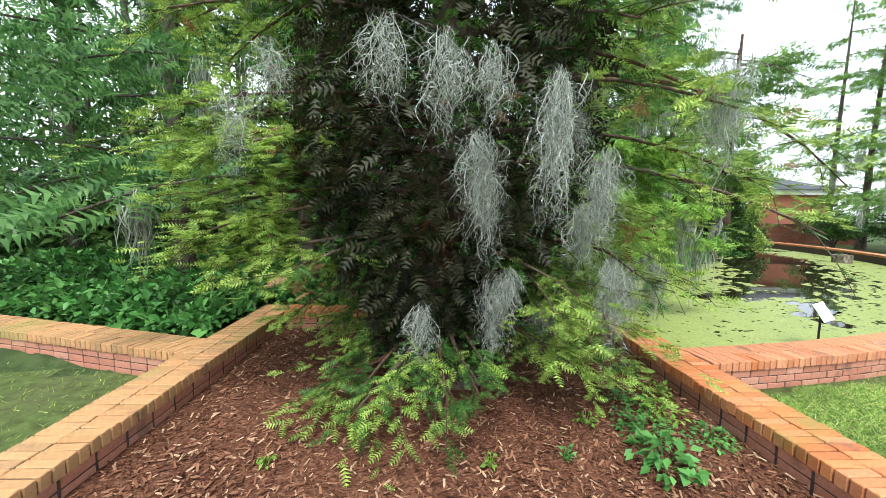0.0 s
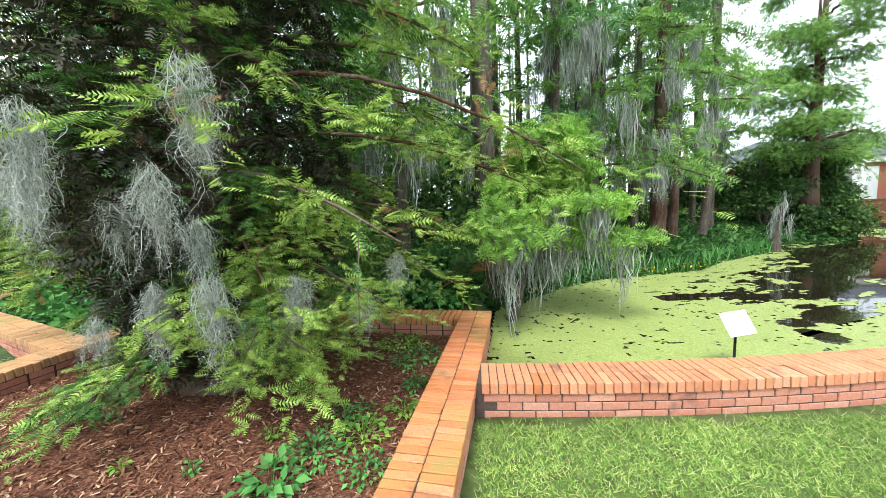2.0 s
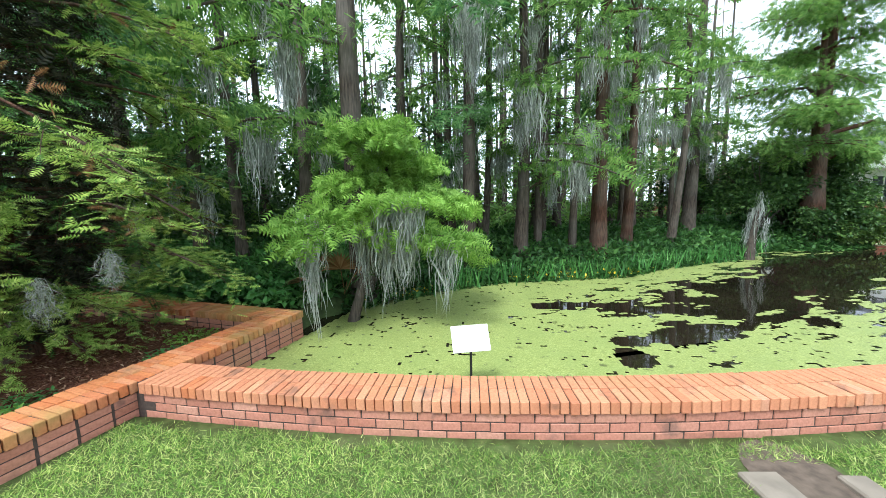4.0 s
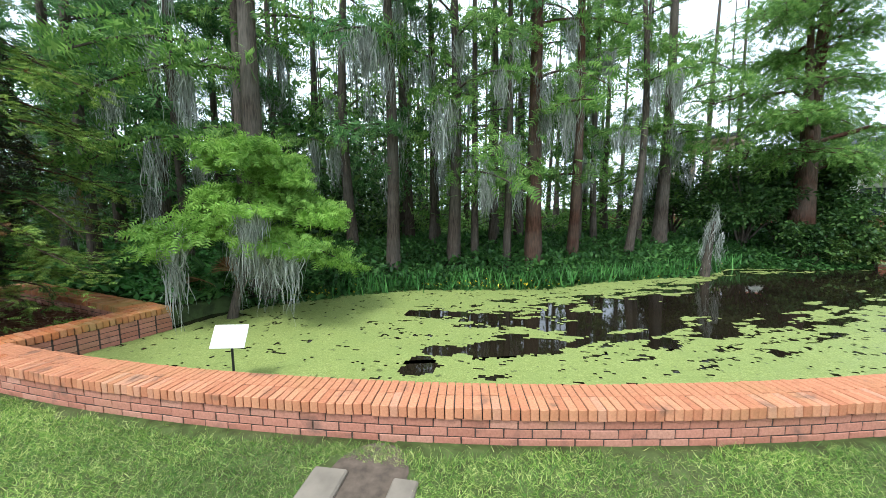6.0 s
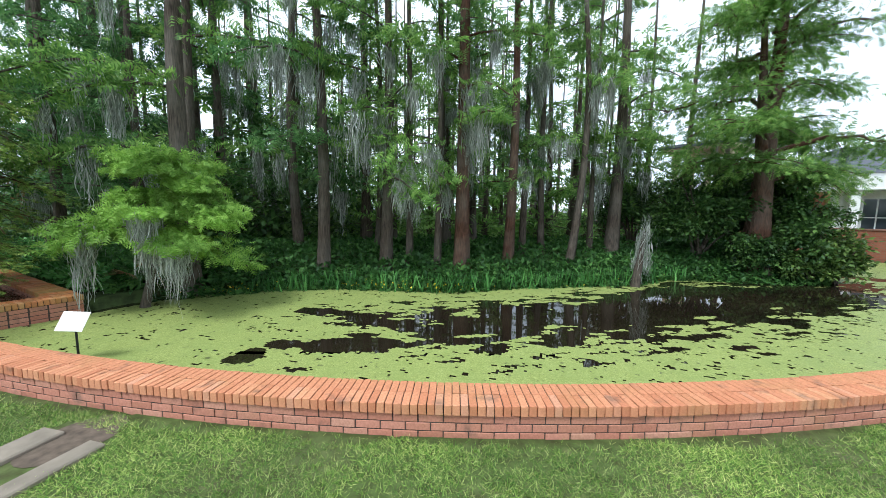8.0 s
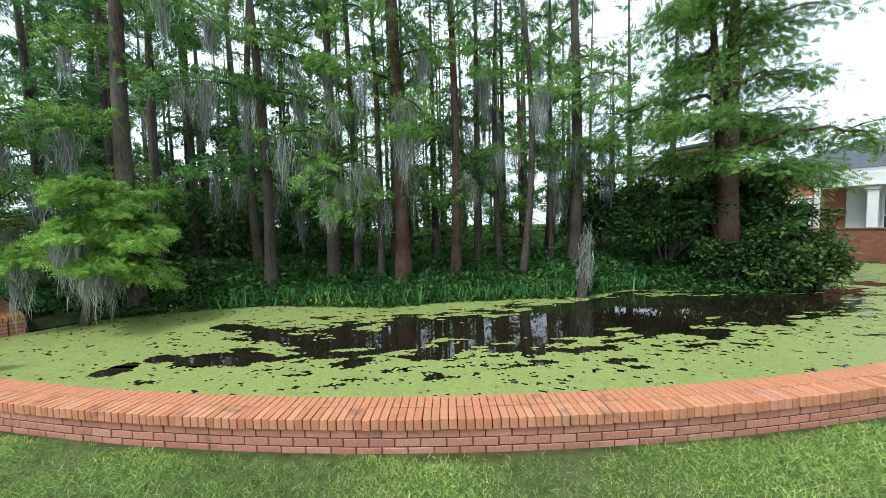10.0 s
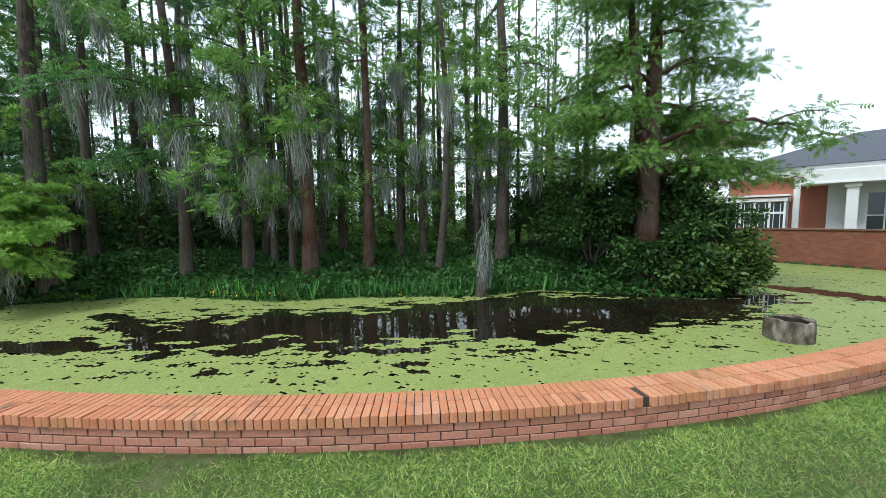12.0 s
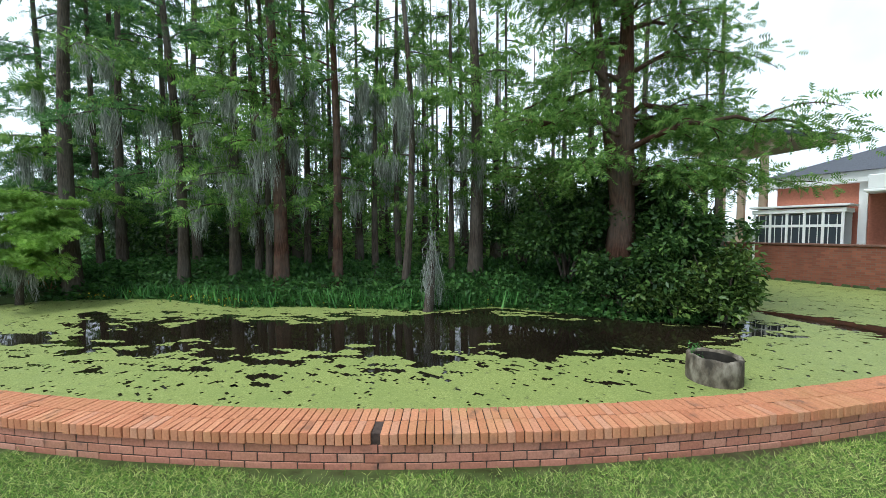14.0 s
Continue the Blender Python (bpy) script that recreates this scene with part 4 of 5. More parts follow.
# the lush ground cover behind the planter
n = 16000
vx, vy = rng.uniform(-9, 1.2, n), rng.uniform(-1.5, 4.5, n)
sv_, uv_ = vx * V[0] + vy * V[1], vx * U[0] + vy * U[1]
lj = np.stack([vx - ja.x, vy - ja.y], -1)
ok = ((uv_ > UB1 + 0.1) & (sv_ > SL0 - 0.1)) | ((sv_ < SL0 - 0.1) & (lj @ np.array([0.475, 0.88]) > 0.5))
vx, vy = vx[ok], vy[ok]
vz = ground_z(vx, vy) + 0.55 * fbm(vx * 1.3, vy * 1.3, 41) * rng.random(len(vx)) ** 0.5 + 0.08
leafy("ground_cover", "lush broad-leaved green ground cover behind the planter", "plants", np.stack([vx, vy, vz], -1), np.tile([0.1, -0.6, 0.2], (len(vx), 1)), 0.15, M_IVY)

# reeds and yellow flowers at the water line
n = 1500
rx_ = rng.uniform(3.0, 13.5, n)
ry_ = np.interp(rx_, BANK_X, BANK_Y) + rng.normal(0, 0.16, n)
bl, bf = scatter(*BLADE, np.stack([rx_, ry_, np.full(n, WATER_Z)], -1), rvec(rng, n) * 0.35 + np.array([0, 0, 1.0]), rvec(rng, n), rng.uniform(0.2, 0.55, n))
tagged(link("reeds", np_mesh("reeds", bl, bf), M_IVY), "slender green reeds along the waterline", "reeds", kind="stuff")
n = 260
fx_ = np.concatenate([rng.normal(6.2, 0.9, 160), rng.normal(2.9, 0.25, 60), rng.uniform(3, 13, 40)])
fy_ = np.interp(fx_, BANK_X, BANK_Y) + rng.normal(-0.12, 0.12, n)
leafy("yellow_flowers", "small yellow flowers at the pond edge", "flowers", np.stack([fx_, fy_, WATER_Z + rng.uniform(0.03, 0.2, n)], -1), np.tile([0, 0, 0.5], (n, 1)), 0.06, M_YELLOW)


# dark leaves added deep in the woods to stand for the shade there
n = 30000
tx = rng.uniform(-16, 3.0, n)
ty = np.interp(tx, BANK_X, BANK_Y) + rng.uniform(3.2, 11.0, n)
tz = 0.4 + 6.5 * np.clip(fbm(tx * 0.5, ty * 0.5, 93) * 1.7 - 0.35, 0.05, 1) * rng.random(n)
leafy("shade_leaves", "dark green leaves added to stand for shade between the trunks", "undergrowth", np.stack([tx, ty, tz], -1), rng.normal(size=(n, 3)), 0.22, M_SHRUB)


# ---- the evergreen in the planter ----
def bed_tree(x, y):
    rng = np.random.default_rng(900)
    tree = new("evergreen_tree")
    tree.location = (x, y, 0.08)
    H = 8.5
    t = np.linspace(0, 1, 14)
    pts = np.stack([0.05 * np.sin(t * 4), 0.04 * np.sin(t * 5), H * t], -1)
    tv, tf = tube(pts, 0.27 * (1.04 - t) * (1 + 0.5 * np.exp(-t * 22)), 16, 0.10)
    me = np_mesh("trunk", tv, tf, 4)
    me.shade_smooth()
    link("trunk", me, M_BARKRED, tree)
    twigs, pos, ax, tips, tipa, ends = [], [], [], [], [], []
    def grow(zz, az, ln, rise, droop, lit, start=(0, 0), fill=1.0):
        """One limb with its side twigs; lit is the share of outer twigs that carry fresh shoots."""
        p = branch_path(rng, (start[0], start[1], zz), az, ln, rise, droop, 8)
        p[:, 2] = np.maximum(p[:, 2], 0.14 + 0.05 * rng.random())
        bv, bf = tube(p, np.linspace(0.030, 0.006, 8), 5)
        link("branch", np_mesh("branch", bv, bf, 4), M_BARKRED, tree)
        ends.append(p)
        for j in range(int((11 + ln * 9) * fill)):
            q = rng.uniform(0.22, 1.0) ** 0.8
            i0 = min(int(q * 7), 6)
            c = p[i0] + (p[i0 + 1] - p[i0]) * (q * 7 - i0)
            dd = np.array([math.cos(az), math.sin(az), 0]) * rng.uniform(0.2, 1) + rng.normal(size=3) * np.array([0.6, 0.6, 0.14])
            tl = rng.uniform(0.18, 0.42) * (0.6 + 0.5 * ln / 2)
            tw = np.linspace(0, 1, 5)[:, None]
            twig = c + dd * tl * tw - np.array([0, 0, 1]) * (rng.uniform(0.1, 0.9) * tl * tw ** 2)
            if rng.random() < 0.4:
                twigs.append(tube(twig, np.linspace(0.005, 0.002, 5), 3))
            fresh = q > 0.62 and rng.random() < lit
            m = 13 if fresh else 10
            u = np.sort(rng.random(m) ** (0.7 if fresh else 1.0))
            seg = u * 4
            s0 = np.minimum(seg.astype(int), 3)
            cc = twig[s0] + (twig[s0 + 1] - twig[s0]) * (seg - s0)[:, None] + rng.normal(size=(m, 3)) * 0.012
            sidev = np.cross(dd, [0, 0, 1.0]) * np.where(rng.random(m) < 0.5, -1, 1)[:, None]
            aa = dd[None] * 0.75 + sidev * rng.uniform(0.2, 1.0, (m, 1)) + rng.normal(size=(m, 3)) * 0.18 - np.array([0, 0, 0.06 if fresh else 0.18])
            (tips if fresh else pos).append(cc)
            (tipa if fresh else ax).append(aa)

    nb = 170
    for k in range(nb):
        zz = 0.5 + (H - 0.7) * (k / nb) ** 1.15
        reach = np.interp(zz, [0.4, 1.2, 2.2, 3.4, 5.0, 8.5], [1.05, 1.75, 2.45, 2.25, 1.6, 0.15])
        az = k * 2.39996 + rng.normal(0, 0.25)
        cen = np.array([math.cos(az), math.sin(az)])
        front, side = max(0.0, -cen @ U), cen @ V
        hollow = front ** 2 > 0.30 and side < 0.60 and zz < 3.6     # bare hollow on the path's side; leaving out bright shoots colours in its shade
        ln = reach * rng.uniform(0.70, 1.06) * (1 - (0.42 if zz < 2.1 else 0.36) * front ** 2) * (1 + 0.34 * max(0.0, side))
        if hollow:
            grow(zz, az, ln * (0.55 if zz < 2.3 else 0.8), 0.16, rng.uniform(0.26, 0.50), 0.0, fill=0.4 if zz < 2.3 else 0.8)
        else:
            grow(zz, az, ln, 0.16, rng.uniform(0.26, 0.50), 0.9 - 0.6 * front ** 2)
    # a low spray lying on the mulch, and long bright limbs reaching out on both sides
    back = math.atan2(-U[1], -U[0])
    for k in range(9):
        grow(0.5 + 0.04 * k, back - 1.0 + 0.16 * k + rng.normal(0, 0.08), rng.uniform(0.8, 1.3), 0.02, 0.30, 0.35, fill=0.6)
    for k in range(10):
        grow(1.35 + 0.13 * k, back - 1.30 + rng.normal(0, 0.10), rng.uniform(1.75, 2.15), 0.14, 0.24, 1.0)
    for k in range(16):
        grow(0.65 + 0.10 * k, back + 1.15 + rng.normal(0, 0.22), rng.uniform(1.05, 1.5), 0.10, 0.36, 1.0, fill=1.3)
    lv, lf = join(twigs)
    tagged(link("twig_growth", np_mesh("twig_growth", lv, lf, 4), M_BARKRED, tree), kind="stuff")
    spray = frond(6, 0.19, 0.12)
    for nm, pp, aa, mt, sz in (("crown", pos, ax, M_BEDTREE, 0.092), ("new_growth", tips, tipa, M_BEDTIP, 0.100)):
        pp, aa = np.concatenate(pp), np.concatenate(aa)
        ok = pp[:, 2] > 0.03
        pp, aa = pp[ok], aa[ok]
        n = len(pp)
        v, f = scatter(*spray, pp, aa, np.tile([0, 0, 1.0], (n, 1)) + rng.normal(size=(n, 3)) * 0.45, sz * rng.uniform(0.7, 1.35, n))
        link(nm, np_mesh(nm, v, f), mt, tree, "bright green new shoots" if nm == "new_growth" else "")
    # dense sprays close to the trunk, coloured near black for the crown's inner shade
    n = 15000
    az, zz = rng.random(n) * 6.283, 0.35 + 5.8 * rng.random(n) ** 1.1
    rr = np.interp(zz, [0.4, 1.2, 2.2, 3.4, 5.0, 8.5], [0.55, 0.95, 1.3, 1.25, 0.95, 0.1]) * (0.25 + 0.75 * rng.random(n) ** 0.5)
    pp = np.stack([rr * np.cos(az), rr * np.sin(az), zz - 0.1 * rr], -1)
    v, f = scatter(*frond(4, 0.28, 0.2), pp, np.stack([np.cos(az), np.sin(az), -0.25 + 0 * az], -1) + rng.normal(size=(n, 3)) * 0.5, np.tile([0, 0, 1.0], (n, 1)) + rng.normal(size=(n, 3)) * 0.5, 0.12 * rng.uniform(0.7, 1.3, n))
    link("inner_crown", np_mesh("inner_crown", v, f), M_INNERSHADE, tree, "inner sprays with the crown's shade in their colour")
    # dead brown sprays
    dp = np.concatenate([e[5:7] for e in ends[10:80:3]]) + rng.normal(size=(48, 3))[:len(ends[10:80:3]) * 2] * 0.12
    dp = np.repeat(dp, 6, 0) + rng.normal(size=(len(dp) * 6, 3)) * 0.06
    n = len(dp)
    v, f = scatter(*FROND_NEAR, dp, rng.normal(size=(n, 3)) * np.array([1, 1, 0.5]) - np.array([0, 0, 0.5]), rvec(rng, n), 0.13 * rng.uniform(0.6, 1.2, n))
    link("dead_sprays", np_mesh("dead_sprays", v, f), M_BROWNLEAF, tree, "dry brown sprays")
    # hanging moss on the side of the path: place on the tree, length, strands, spread
    for mx, my, mz, ln, ns, wd in ((-0.72, -1.76, 2.38, 0.45, 90, 0.07), (-0.45, -1.66, 2.40, 0.55, 130, 0.08), (-0.22, -1.62, 2.40, 0.45, 100, 0.07), (-1.2, -1.35, 2.40, 0.4, 60, 0.06),
                                   (-1.5, -0.9, 2.3, 0.6, 70, 0.08), (0.1, -1.66, 2.3, 0.85, 240, 0.07), (0.55, -1.45, 2.0, 0.7, 210, 0.07), (1.02, -1.75, 2.45, 0.75, 190, 0.09),
                                   (1.2, -1.2, 1.3, 0.5, 170, 0.06), (0.17, -1.05, 1.25, 0.45, 150, 0.06), (0.75, -1.35, 1.35, 0.75, 230, 0.07), (0.6, -1.2, 1.7, 0.6, 170, 0.06), (-0.2, -1.42, 2.05, 0.6, 200, 0.07),
                                   (0.0, -1.05, 1.9, 0.75, 190, 0.08), (0.1, -0.95, 1.2, 0.75, 260, 0.07), (0.6, -0.7, 0.95, 0.6, 170, 0.06), (0.78, -0.6, 0.95, 0.55, 140, 0.06), (0.62, -1.1, 2.3, 0.35, 110, 0.05),
                                   (1.5, -0.6, 1.1, 0.55, 130, 0.06), (1.75, -0.2, 1.3, 0.5, 120, 0.06), (-0.4, -0.9, 1.0, 0.5, 130, 0.07)):
        mv, mf = moss_clump(rng, np.array([mx, my, mz]), ln * 1.25, int(ns * 0.85), wd * 0.6, 0.0021)
        link("moss", np_mesh("moss", mv, mf, 4), M_MOSS, tree, "pale grey hanging moss")
    return tagged(tree, "broad evergreen conifer hung with grey moss in the planter", "tree")


bt = bed(-0.76, -2.1)
bed_tree(bt.x, bt.y)


# ---- small plants in the planter ----
def small_plant(name, label, s, u, radius, leaves, size, mat, seed, height=0.16):
    rng = np.random.default_rng(seed)
    b = bed(s, u, float(mulch_z(s, u)))
    a, r = rng.random(leaves) * 6.283, radius * rng.random(leaves) ** 0.6
    p = np.stack([r * np.cos(a), r * np.sin(a), height * (0.3 + 0.7 * rng.random(leaves)) * (1.1 - r / radius * 0.6)], -1)
    out = np.stack([np.cos(a), np.sin(a), 0.05 - 0 * a], -1)
    v, f = scatter(*LEAF, p, out + rng.normal(size=(leaves, 3)) * 0.5, np.tile([0, 0, 1.0], (leaves, 1)) + rng.normal(size=(leaves, 3)) * 0.3, size * rng.uniform(0.6, 1.3, leaves))
    pl = new(name)
    pl.location = b
    tagged(link("leaves", np_mesh("leaves", v, f), mat, pl), kind="stuff")
    stems = [tube(np.array([(q[0] * 0.3, q[1] * 0.3, 0), (q[0] * 0.7, q[1] * 0.7, q[2] * 0.6), q]), (0.003, 0.0025, 0.002), 3) for q in p[:: max(1, leaves // 24)]]
    tagged(link("stalk", np_mesh("stalk", *join(stems), 4), mat, pl), kind="stuff")
    return tagged(pl, label, "plant", "weeds in the planter")


small_plant("broadleaf_weed", "lush blue-green broad-leaved weed in mulch", 0.62, -3.35, 0.20, 70, 0.09, M_IVY, 1, 0.17)
for k, (s, u, r, n, sz) in enumerate(((0.7, -3.0, 0.22, 150, 0.05), (0.95, -2.75, 0.20, 130, 0.05), (0.75, -2.55, 0.2, 120, 0.045), (1.15, -2.4, 0.14, 70, 0.05), (1.12, -3.1, 0.16, 90, 0.045), (0.3, -2.9, 0.08, 26, 0.04), (0.0, -3.3, 0.05, 16, 0.04), (-0.5, -3.35, 0.05, 14, 0.04), (1.0, -1.4, 0.3, 220, 0.05), (0.7, -1.0, 0.3, 200, 0.05), (1.15, -2.0, 0.12, 60, 0.05), (-1.9, -3.3, 0.05, 12, 0.04))):
    small_plant("ground_weed", "low light green weed growing through the mulch", s, u, r, n, sz, M_SPRING if k % 2 else M_IVY, 10 + k, 0.1)


def palmetto(x, y, seed, fans, label):
    rng = np.random.default_rng(seed)
    z0 = float(ground_z(x, y)) - 0.02
    pl = new("palmetto")
    pl.location = (x, y, z0)
    for k in range(fans):
        az, el = rng.random() * 6.283, rng.uniform(0.3, 1.2)
        d = np.array([math.cos(az) * math.cos(el), math.sin(az) * math.cos(el), math.sin(el)])
        stem = d * rng.uniform(0.35, 0.7)
        parts = [tube(np.array([(0, 0, 0), stem * 0.5 + np.array([0, 0, 0.04]), stem]), (0.010, 0.008, 0.006), 4)]
        side = np.cross(d, [0, 0, 1.0])
        side /= np.linalg.norm(side)
        for a in np.linspace(-1.2, 1.2, 17):
            q = (d * math.cos(a) + side * math.sin(a)) * 0.42
            q[2] -= 0.10 * abs(a)
            w = np.cross(q, np.cross(side, d)) * 0.045
            v = np.array([stem - w * 0.4, stem + w * 0.4, stem + q * 0.6 + w, stem + q * 0.6 - w, stem + q - np.array([0, 0, 0.06])])
            parts.append((np.concatenate([v, v[4:5]]), np.array([(0, 1, 2, 3), (3, 2, 4, 5)])))
        link("frond", np_mesh("frond", *join(parts), 4), M_BROWNLEAF if k % 3 == 0 else M_UNDER, pl, "withered brown fan" if k % 3 == 0 else "")
    return tagged(pl, label, "palm")


palmetto(1.75, 0.75, 71, 11, "small fan palmetto with some withered fans")
palmetto(1.05, 1.0, 72, 9, "dark green fan palmetto behind the planter")

# ---- sign ----
sign = tagged(new("sign"), "small blank white sign plate on a black stake", "sign")
sign.location = (3.98, -1.92, WATER_Z)
bm = bmesh.new()
box(bm, 0, 0, 0, 0.36, 0.012, 0.25, 0, 0.004)
plate = part("plate", bm, M_WHITE, sign, "blank white plate")
plate.matrix_local = pose(0, -0.01, 0.53, -32, 0, 14)
bm = bmesh.new()
bmesh.ops.create_cone(bm, cap_ends=True, segments=10, radius1=0.013, radius2=0.013, depth=0.95, matrix=Matrix.Translation((0, 0.012, 0.03)))
part("stake", bm, M_BLACK, sign)
bm = bmesh.new()
box(bm, 0, 0.014, 0.47, 0.05, 0.02, 0.10, radians(14), 0.003)
part("bracket", bm, M_BLACK, sign)

# ---- concrete ring in the pond ----
well = tagged(new("concrete_ring"), "old stained concrete pipe ring standing in the pond", "well ring")
well.location = (17.35, 4.72, -0.30)
well.scale = (0.70, 0.70, 0.70)
bm = bmesh.new()
prof = [(0.43, 0.0), (0.435, 0.55), (0.43, 0.76), (0.415, 0.785), (0.375, 0.79), (0.35, 0.77), (0.345, 0.4), (0.345, 0.0)]
seg = 40
rows = []
for k in range(seg):
    a = 2 * math.pi * k / seg
    wob = 1 + 0.015 * math.sin(a * 3 + 1)
    rows.append([bm.verts.new((r * wob * math.cos(a), r * wob * math.sin(a), z + 0.012 * math.sin(a * 2) * (z > 0.5) + (0.012 * math.sin(a * 7)) * (z > 0.7))) for r, z in prof])
for k in range(seg):
    a, b = rows[k], rows[(k + 1) % seg]
    for j in range(len(prof) - 1):
        bm.faces.new((a[j], b[j], b[j + 1], a[j + 1]))
bmesh.ops.recalc_face_normals(bm, faces=bm.faces)


def m_stained():
    m = Mat("stained_concrete", 0.92, 0.2)
    f = m.noise(6.0, 7, (1, 1, 0.5))
    c = m.ramp(f, [(0.36, (0.045, 0.038, 0.028)), (0.5, (0.12, 0.10, 0.075)), (0.66, (0.26, 0.23, 0.18))])
    m.color(m.mix(m.ramp(m.noise(2.0, 4), [(0.5, (0, 0, 0)), (0.7, (0.6, 0.6, 0.6))]), c, (0.10, 0.075, 0.05)))
    m.bump(f, 0.6, 0.02)
    return m.m


part("ring", bm, m_stained(), well, smooth=True)
# added sleeve, near black: shade inside the ring is put into its colour
bm = bmesh.new()
bmesh.ops.create_cone(bm, cap_ends=False, segments=40, radius1=0.338, radius2=0.338, depth=0.60, matrix=Matrix.Translation((0, 0, 0.44)))
part("shade_lining", bm, m_plain("shaded_wet_concrete", (0.03, 0.026, 0.02), 0.6, 0.4, 9), well, "wet inner face, coloured dark for the hollow's shade")
bm = bmesh.new()
bmesh.ops.create_circle(bm, cap_ends=True, segments=30, radius=0.345, matrix=Matrix.Translation((0, 0, 0.34)))
part("water_inside", bm, M_WATER, well, "dark water")
rng = np.random.default_rng(88)
n = 46
wp = np.stack([rng.normal(-0.30, 0.07, n), rng.normal(-0.05, 0.14, n), rng.uniform(0.72, 0.98, n)], -1)
wv, wf = scatter(*LEAF, wp, rng.normal(size=(n, 3)), rvec(rng, n), rng.uniform(0.025, 0.06, n))
tagged(link("sprout", np_mesh("sprout", wv, wf), M_IVY, well, "green weeds growing on the rim"), kind="stuff")
stm = [tube(np.array([(-0.34, q[1], 0.72), (q[0], q[1], q[2])]), (0.003, 0.002), 3) for q in wp[::4]]
tagged(link("sprout_stems", np_mesh("sprout_stems", *join(stm), 4), M_IVY, well, "green weeds growing on the rim"), kind="stuff")

# ---- garden wall behind the pond ----
A, B = Vector((4.0, 27.0, 0)), Vector((30.5, 10.7, 0))
d = (B - A).normalized()
rz = math.atan2(d.y, d.x)
gw = tagged(new("wall_garden"), "tall red brick garden wall rising from the pond", "wall", kind="structure")
gw.matrix_world = Matrix.Translation((A + B) / 2) @ Matrix.Rotation(rz, 4, "Z")
L = (B - A).length
bm = bmesh.new()
box(bm, 0, 0, 0.40, L, 0.24, 1.70)
part("wall_body", bm, M_WALLBRICK, gw)
bm = bmesh.new()
box(bm, 0, 0, 1.29, L, 0.32, 0.07, 0, 0.01)
part("coping", bm, m_plain("dark_coping", (0.17, 0.09, 0.065), 0.9, 0.3, 7), gw, "dark weathered brick coping")

# ---- brick building with white porch ----
house = tagged(new("brick_building"), "brick building with white trim, porch and dark hipped roof", "building")
house.matrix_world = pose(19.65, 18.9, 0.0, 0, 0, -22) @ Matrix.Scale(0.95, 4)
M_REDWALL = m_plain("red_brick_wall", (0.44, 0.17, 0.11), 0.9, 0.15, 14)


def hpart(name, boxes, mat, label="", parent=None, bevel=0.0):
    bm = bmesh.new()
    for b in boxes:
        box(bm, *b, 0.0, bevel)
    return part(name, bm, mat, parent or house, label)


hpart("wall", [(7.5, 4.0, 1.85, 15, 8, 3.7)], M_REDWALL)
hpart("cornice", [(7.5, 3.95, 3.85, 15.5, 8.6, 0.42)], M_WHITE, "white cornice", bevel=0.02)
hpart("corner_pilaster", [(2.45, -0.06, 1.85, 0.22, 0.14, 3.7)], M_WHITE, "white corner board")
bm = bmesh.new()
c = [bm.verts.new(p) for p in ((-0.4, -0.5, 4.06), (15.4, -0.5, 4.06), (15.4, 8.5, 4.06), (-0.4, 8.5, 4.06), (4.2, 4, 5.9), (11, 4, 5.9))]
for f in ((0, 1, 5, 4), (1, 2, 5), (2, 3, 4, 5), (3, 0, 4), (3, 2, 1, 0)):
    bm.faces.new([c[k] for k in f])
part("roof", bm, M_ROOF, house)
porch = hpart("porch", [(5.2, -0.62, 3.55, 5.0, 1.24, 0.5), (5.2, -0.62, 3.25, 5.2, 1.36, 0.1)], M_WHITE, "white porch entablature", bevel=0.02)
for px in (4.1, 7.4):
    hpart("porch_column", [(px, -0.95, 1.6, 0.34, 0.34, 3.2), (px, -0.95, 0.12, 0.46, 0.46, 0.24), (px, -0.95, 3.1, 0.46, 0.46, 0.16)], M_WHITE, bevel=0.02)
hpart("porch_wall", [(6.2, -0.05, 1.75, 5.6, 0.12, 3.3)], M_WHITE, "white rendered wall")
for wx_ in (5.0, 7.0):
    win = hpart("window", [(wx_, -0.12, 1.9, 0.95, 0.05, 1.8)], M_GLASS)
    hpart("window_frame", [(wx_ - 0.5, -0.14, 1.9, 0.08, 0.08, 1.9), (wx_ + 0.5, -0.14, 1.9, 0.08, 0.08, 1.9), (wx_, -0.14, 2.85, 1.08, 0.08, 0.08), (wx_, -0.14, 0.95, 1.08, 0.08, 0.08), (wx_, -0.14, 1.9, 0.05, 0.07, 1.8), (wx_, -0.14, 1.9, 0.95, 0.07, 0.05)], M_WHITE, parent=win)
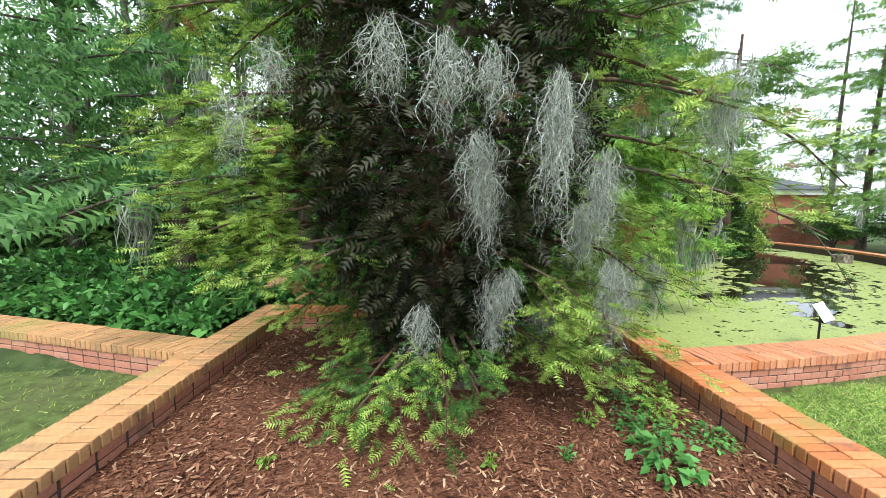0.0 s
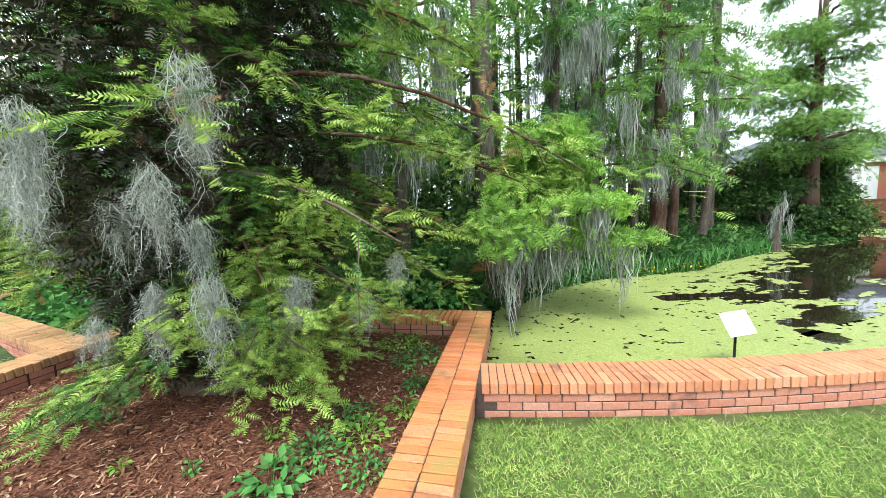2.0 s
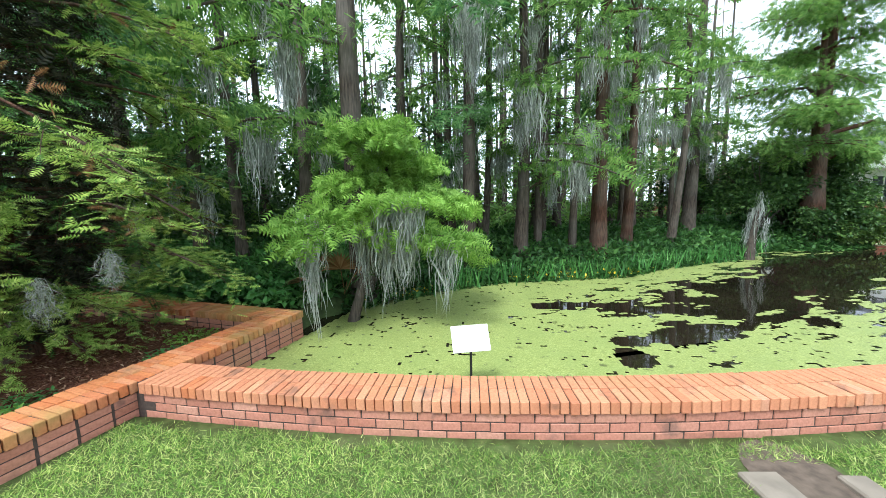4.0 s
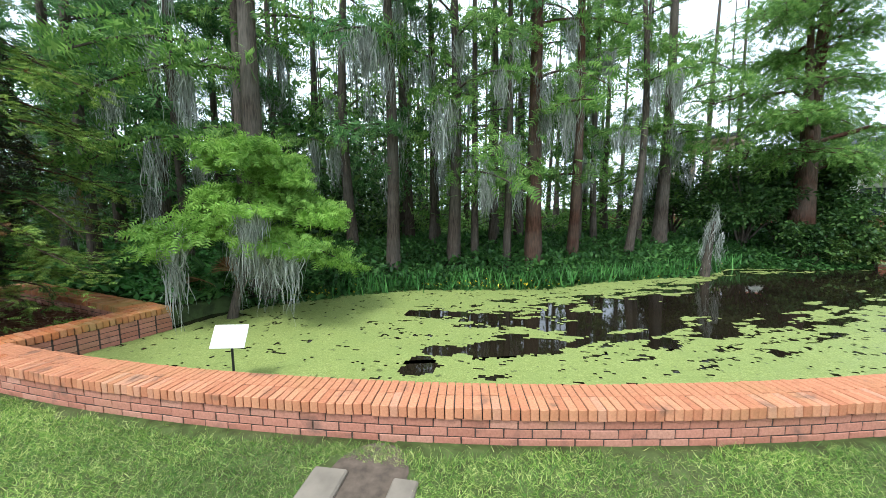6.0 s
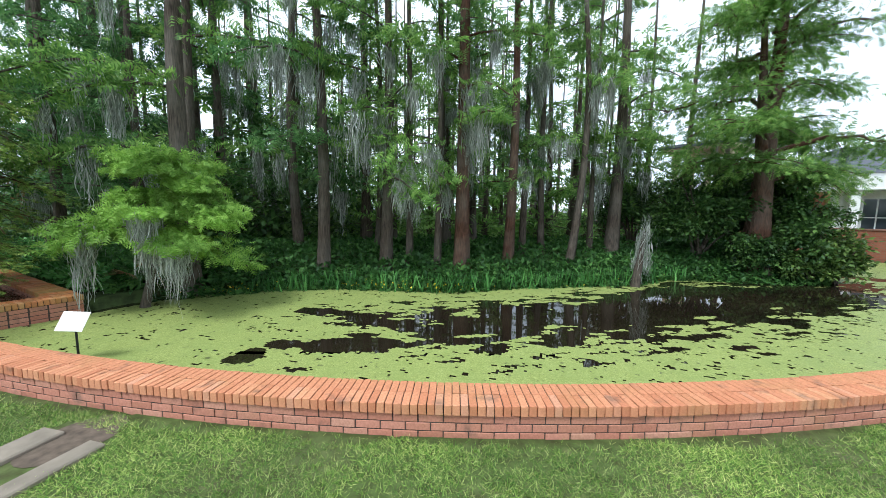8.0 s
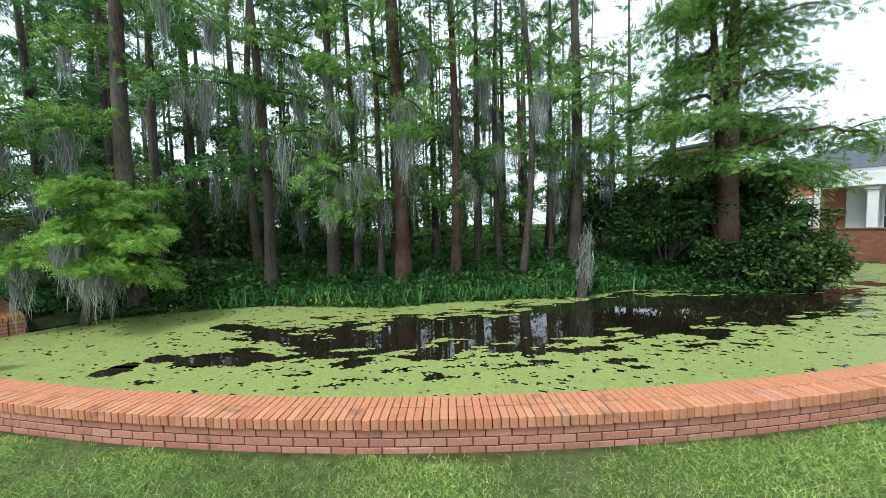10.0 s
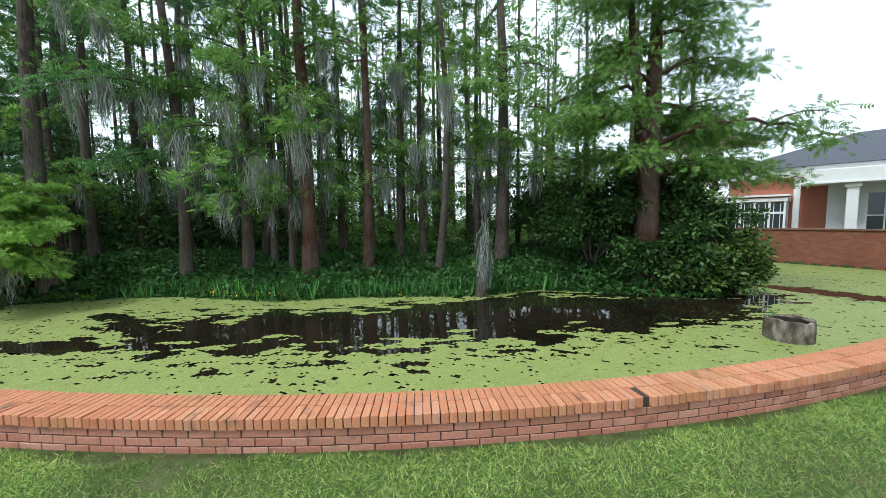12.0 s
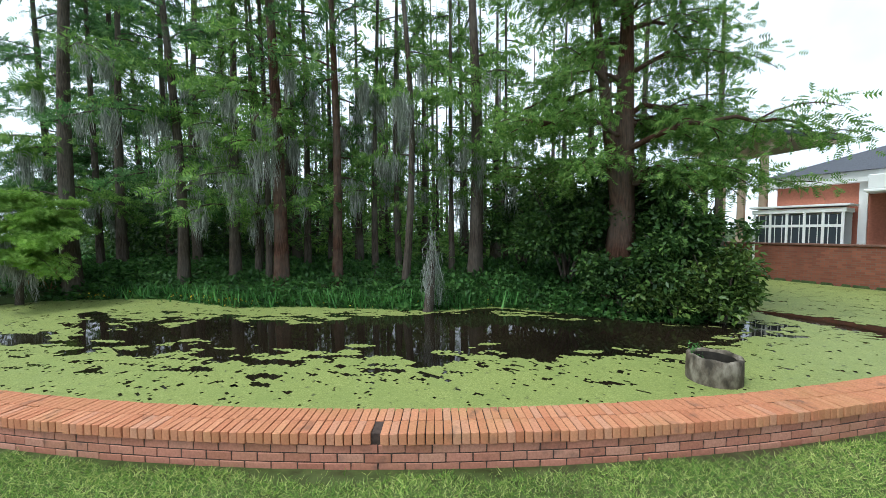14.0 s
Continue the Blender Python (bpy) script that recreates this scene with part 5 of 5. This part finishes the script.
# glazed garden room
gr = tagged(new("garden_room"), "white framed glazed garden room beside the building", "garden room")
gr.matrix_world = house.matrix_world @ pose(0.95, -0.85, 0) @ Matrix.Diagonal((0.54, 0.5, 1.0, 1.0))
hpart("roof_beam", [(0, 0, 2.62, 4.9, 2.6, 0.16), (0, 0, 2.80, 5.2, 2.9, 0.08)], M_WHITE, parent=gr, bevel=0.01)
for k in range(6):
    hpart("post", [(-2.3 + k * 0.92, -1.2, 1.27, 0.14, 0.14, 2.54)], M_WHITE, parent=gr)
hpart("rail", [(0, -1.2, 2.05, 4.7, 0.08, 0.10), (0, -1.2, 0.9, 4.7, 0.08, 0.10)], M_WHITE, parent=gr)
for k in range(5):
    pane = hpart("pane", [(-1.84 + k * 0.92, -1.17, 1.27, 0.78, 0.02, 2.4)], M_GLASS, parent=gr)
    hpart("glazing_bar", [(-1.84 + k * 0.92 + o, -1.2, 1.27, 0.04, 0.04, 2.4) for o in (-0.2, 0.2)], M_WHITE, parent=pane)
hpart("back_wall", [(0, 1.2, 1.27, 4.7, 0.1, 2.54)], M_WHITE, parent=gr)

# ---- tall portico beyond the trees ----
pv = tagged(new("portico"), "tall tan portico with deep eaves and round columns", "building")
pv.matrix_world = pose(17.4, 21.6, 0, 0, 0, -38) @ Matrix.Scale(0.92, 4)
bm = bmesh.new()
box(bm, 0.8, 2.2, 6.55, 4.6, 5.4, 0.22, 0, 0.03)
part("roof", bm, M_ROOF, pv)
bm = bmesh.new()
box(bm, 0.8, 2.2, 6.35, 4.3, 5.1, 0.20, 0, 0.02)
part("soffit", bm, M_SOFFIT, pv, "tan painted soffit")
for k in range(4):
    bm = bmesh.new()
    bmesh.ops.create_cone(bm, cap_ends=True, segments=16, radius1=0.2, radius2=0.17, depth=5.8, matrix=Matrix.Translation((-0.7 + 1.0 * k, 0.6, 2.9)))
    box(bm, -0.7 + 1.0 * k, 0.6, 6.0, 0.55, 0.55, 0.5, 0, 0.14)
    part("column", bm, M_SOFFIT, pv)

# ---- lay the bricks ----
for name, mesh, m, parent in BRICKS:
    o = bpy.data.objects.new(name, mesh)
    scene.collection.objects.link(o)
    o.parent = parent
    o.matrix_basis = m
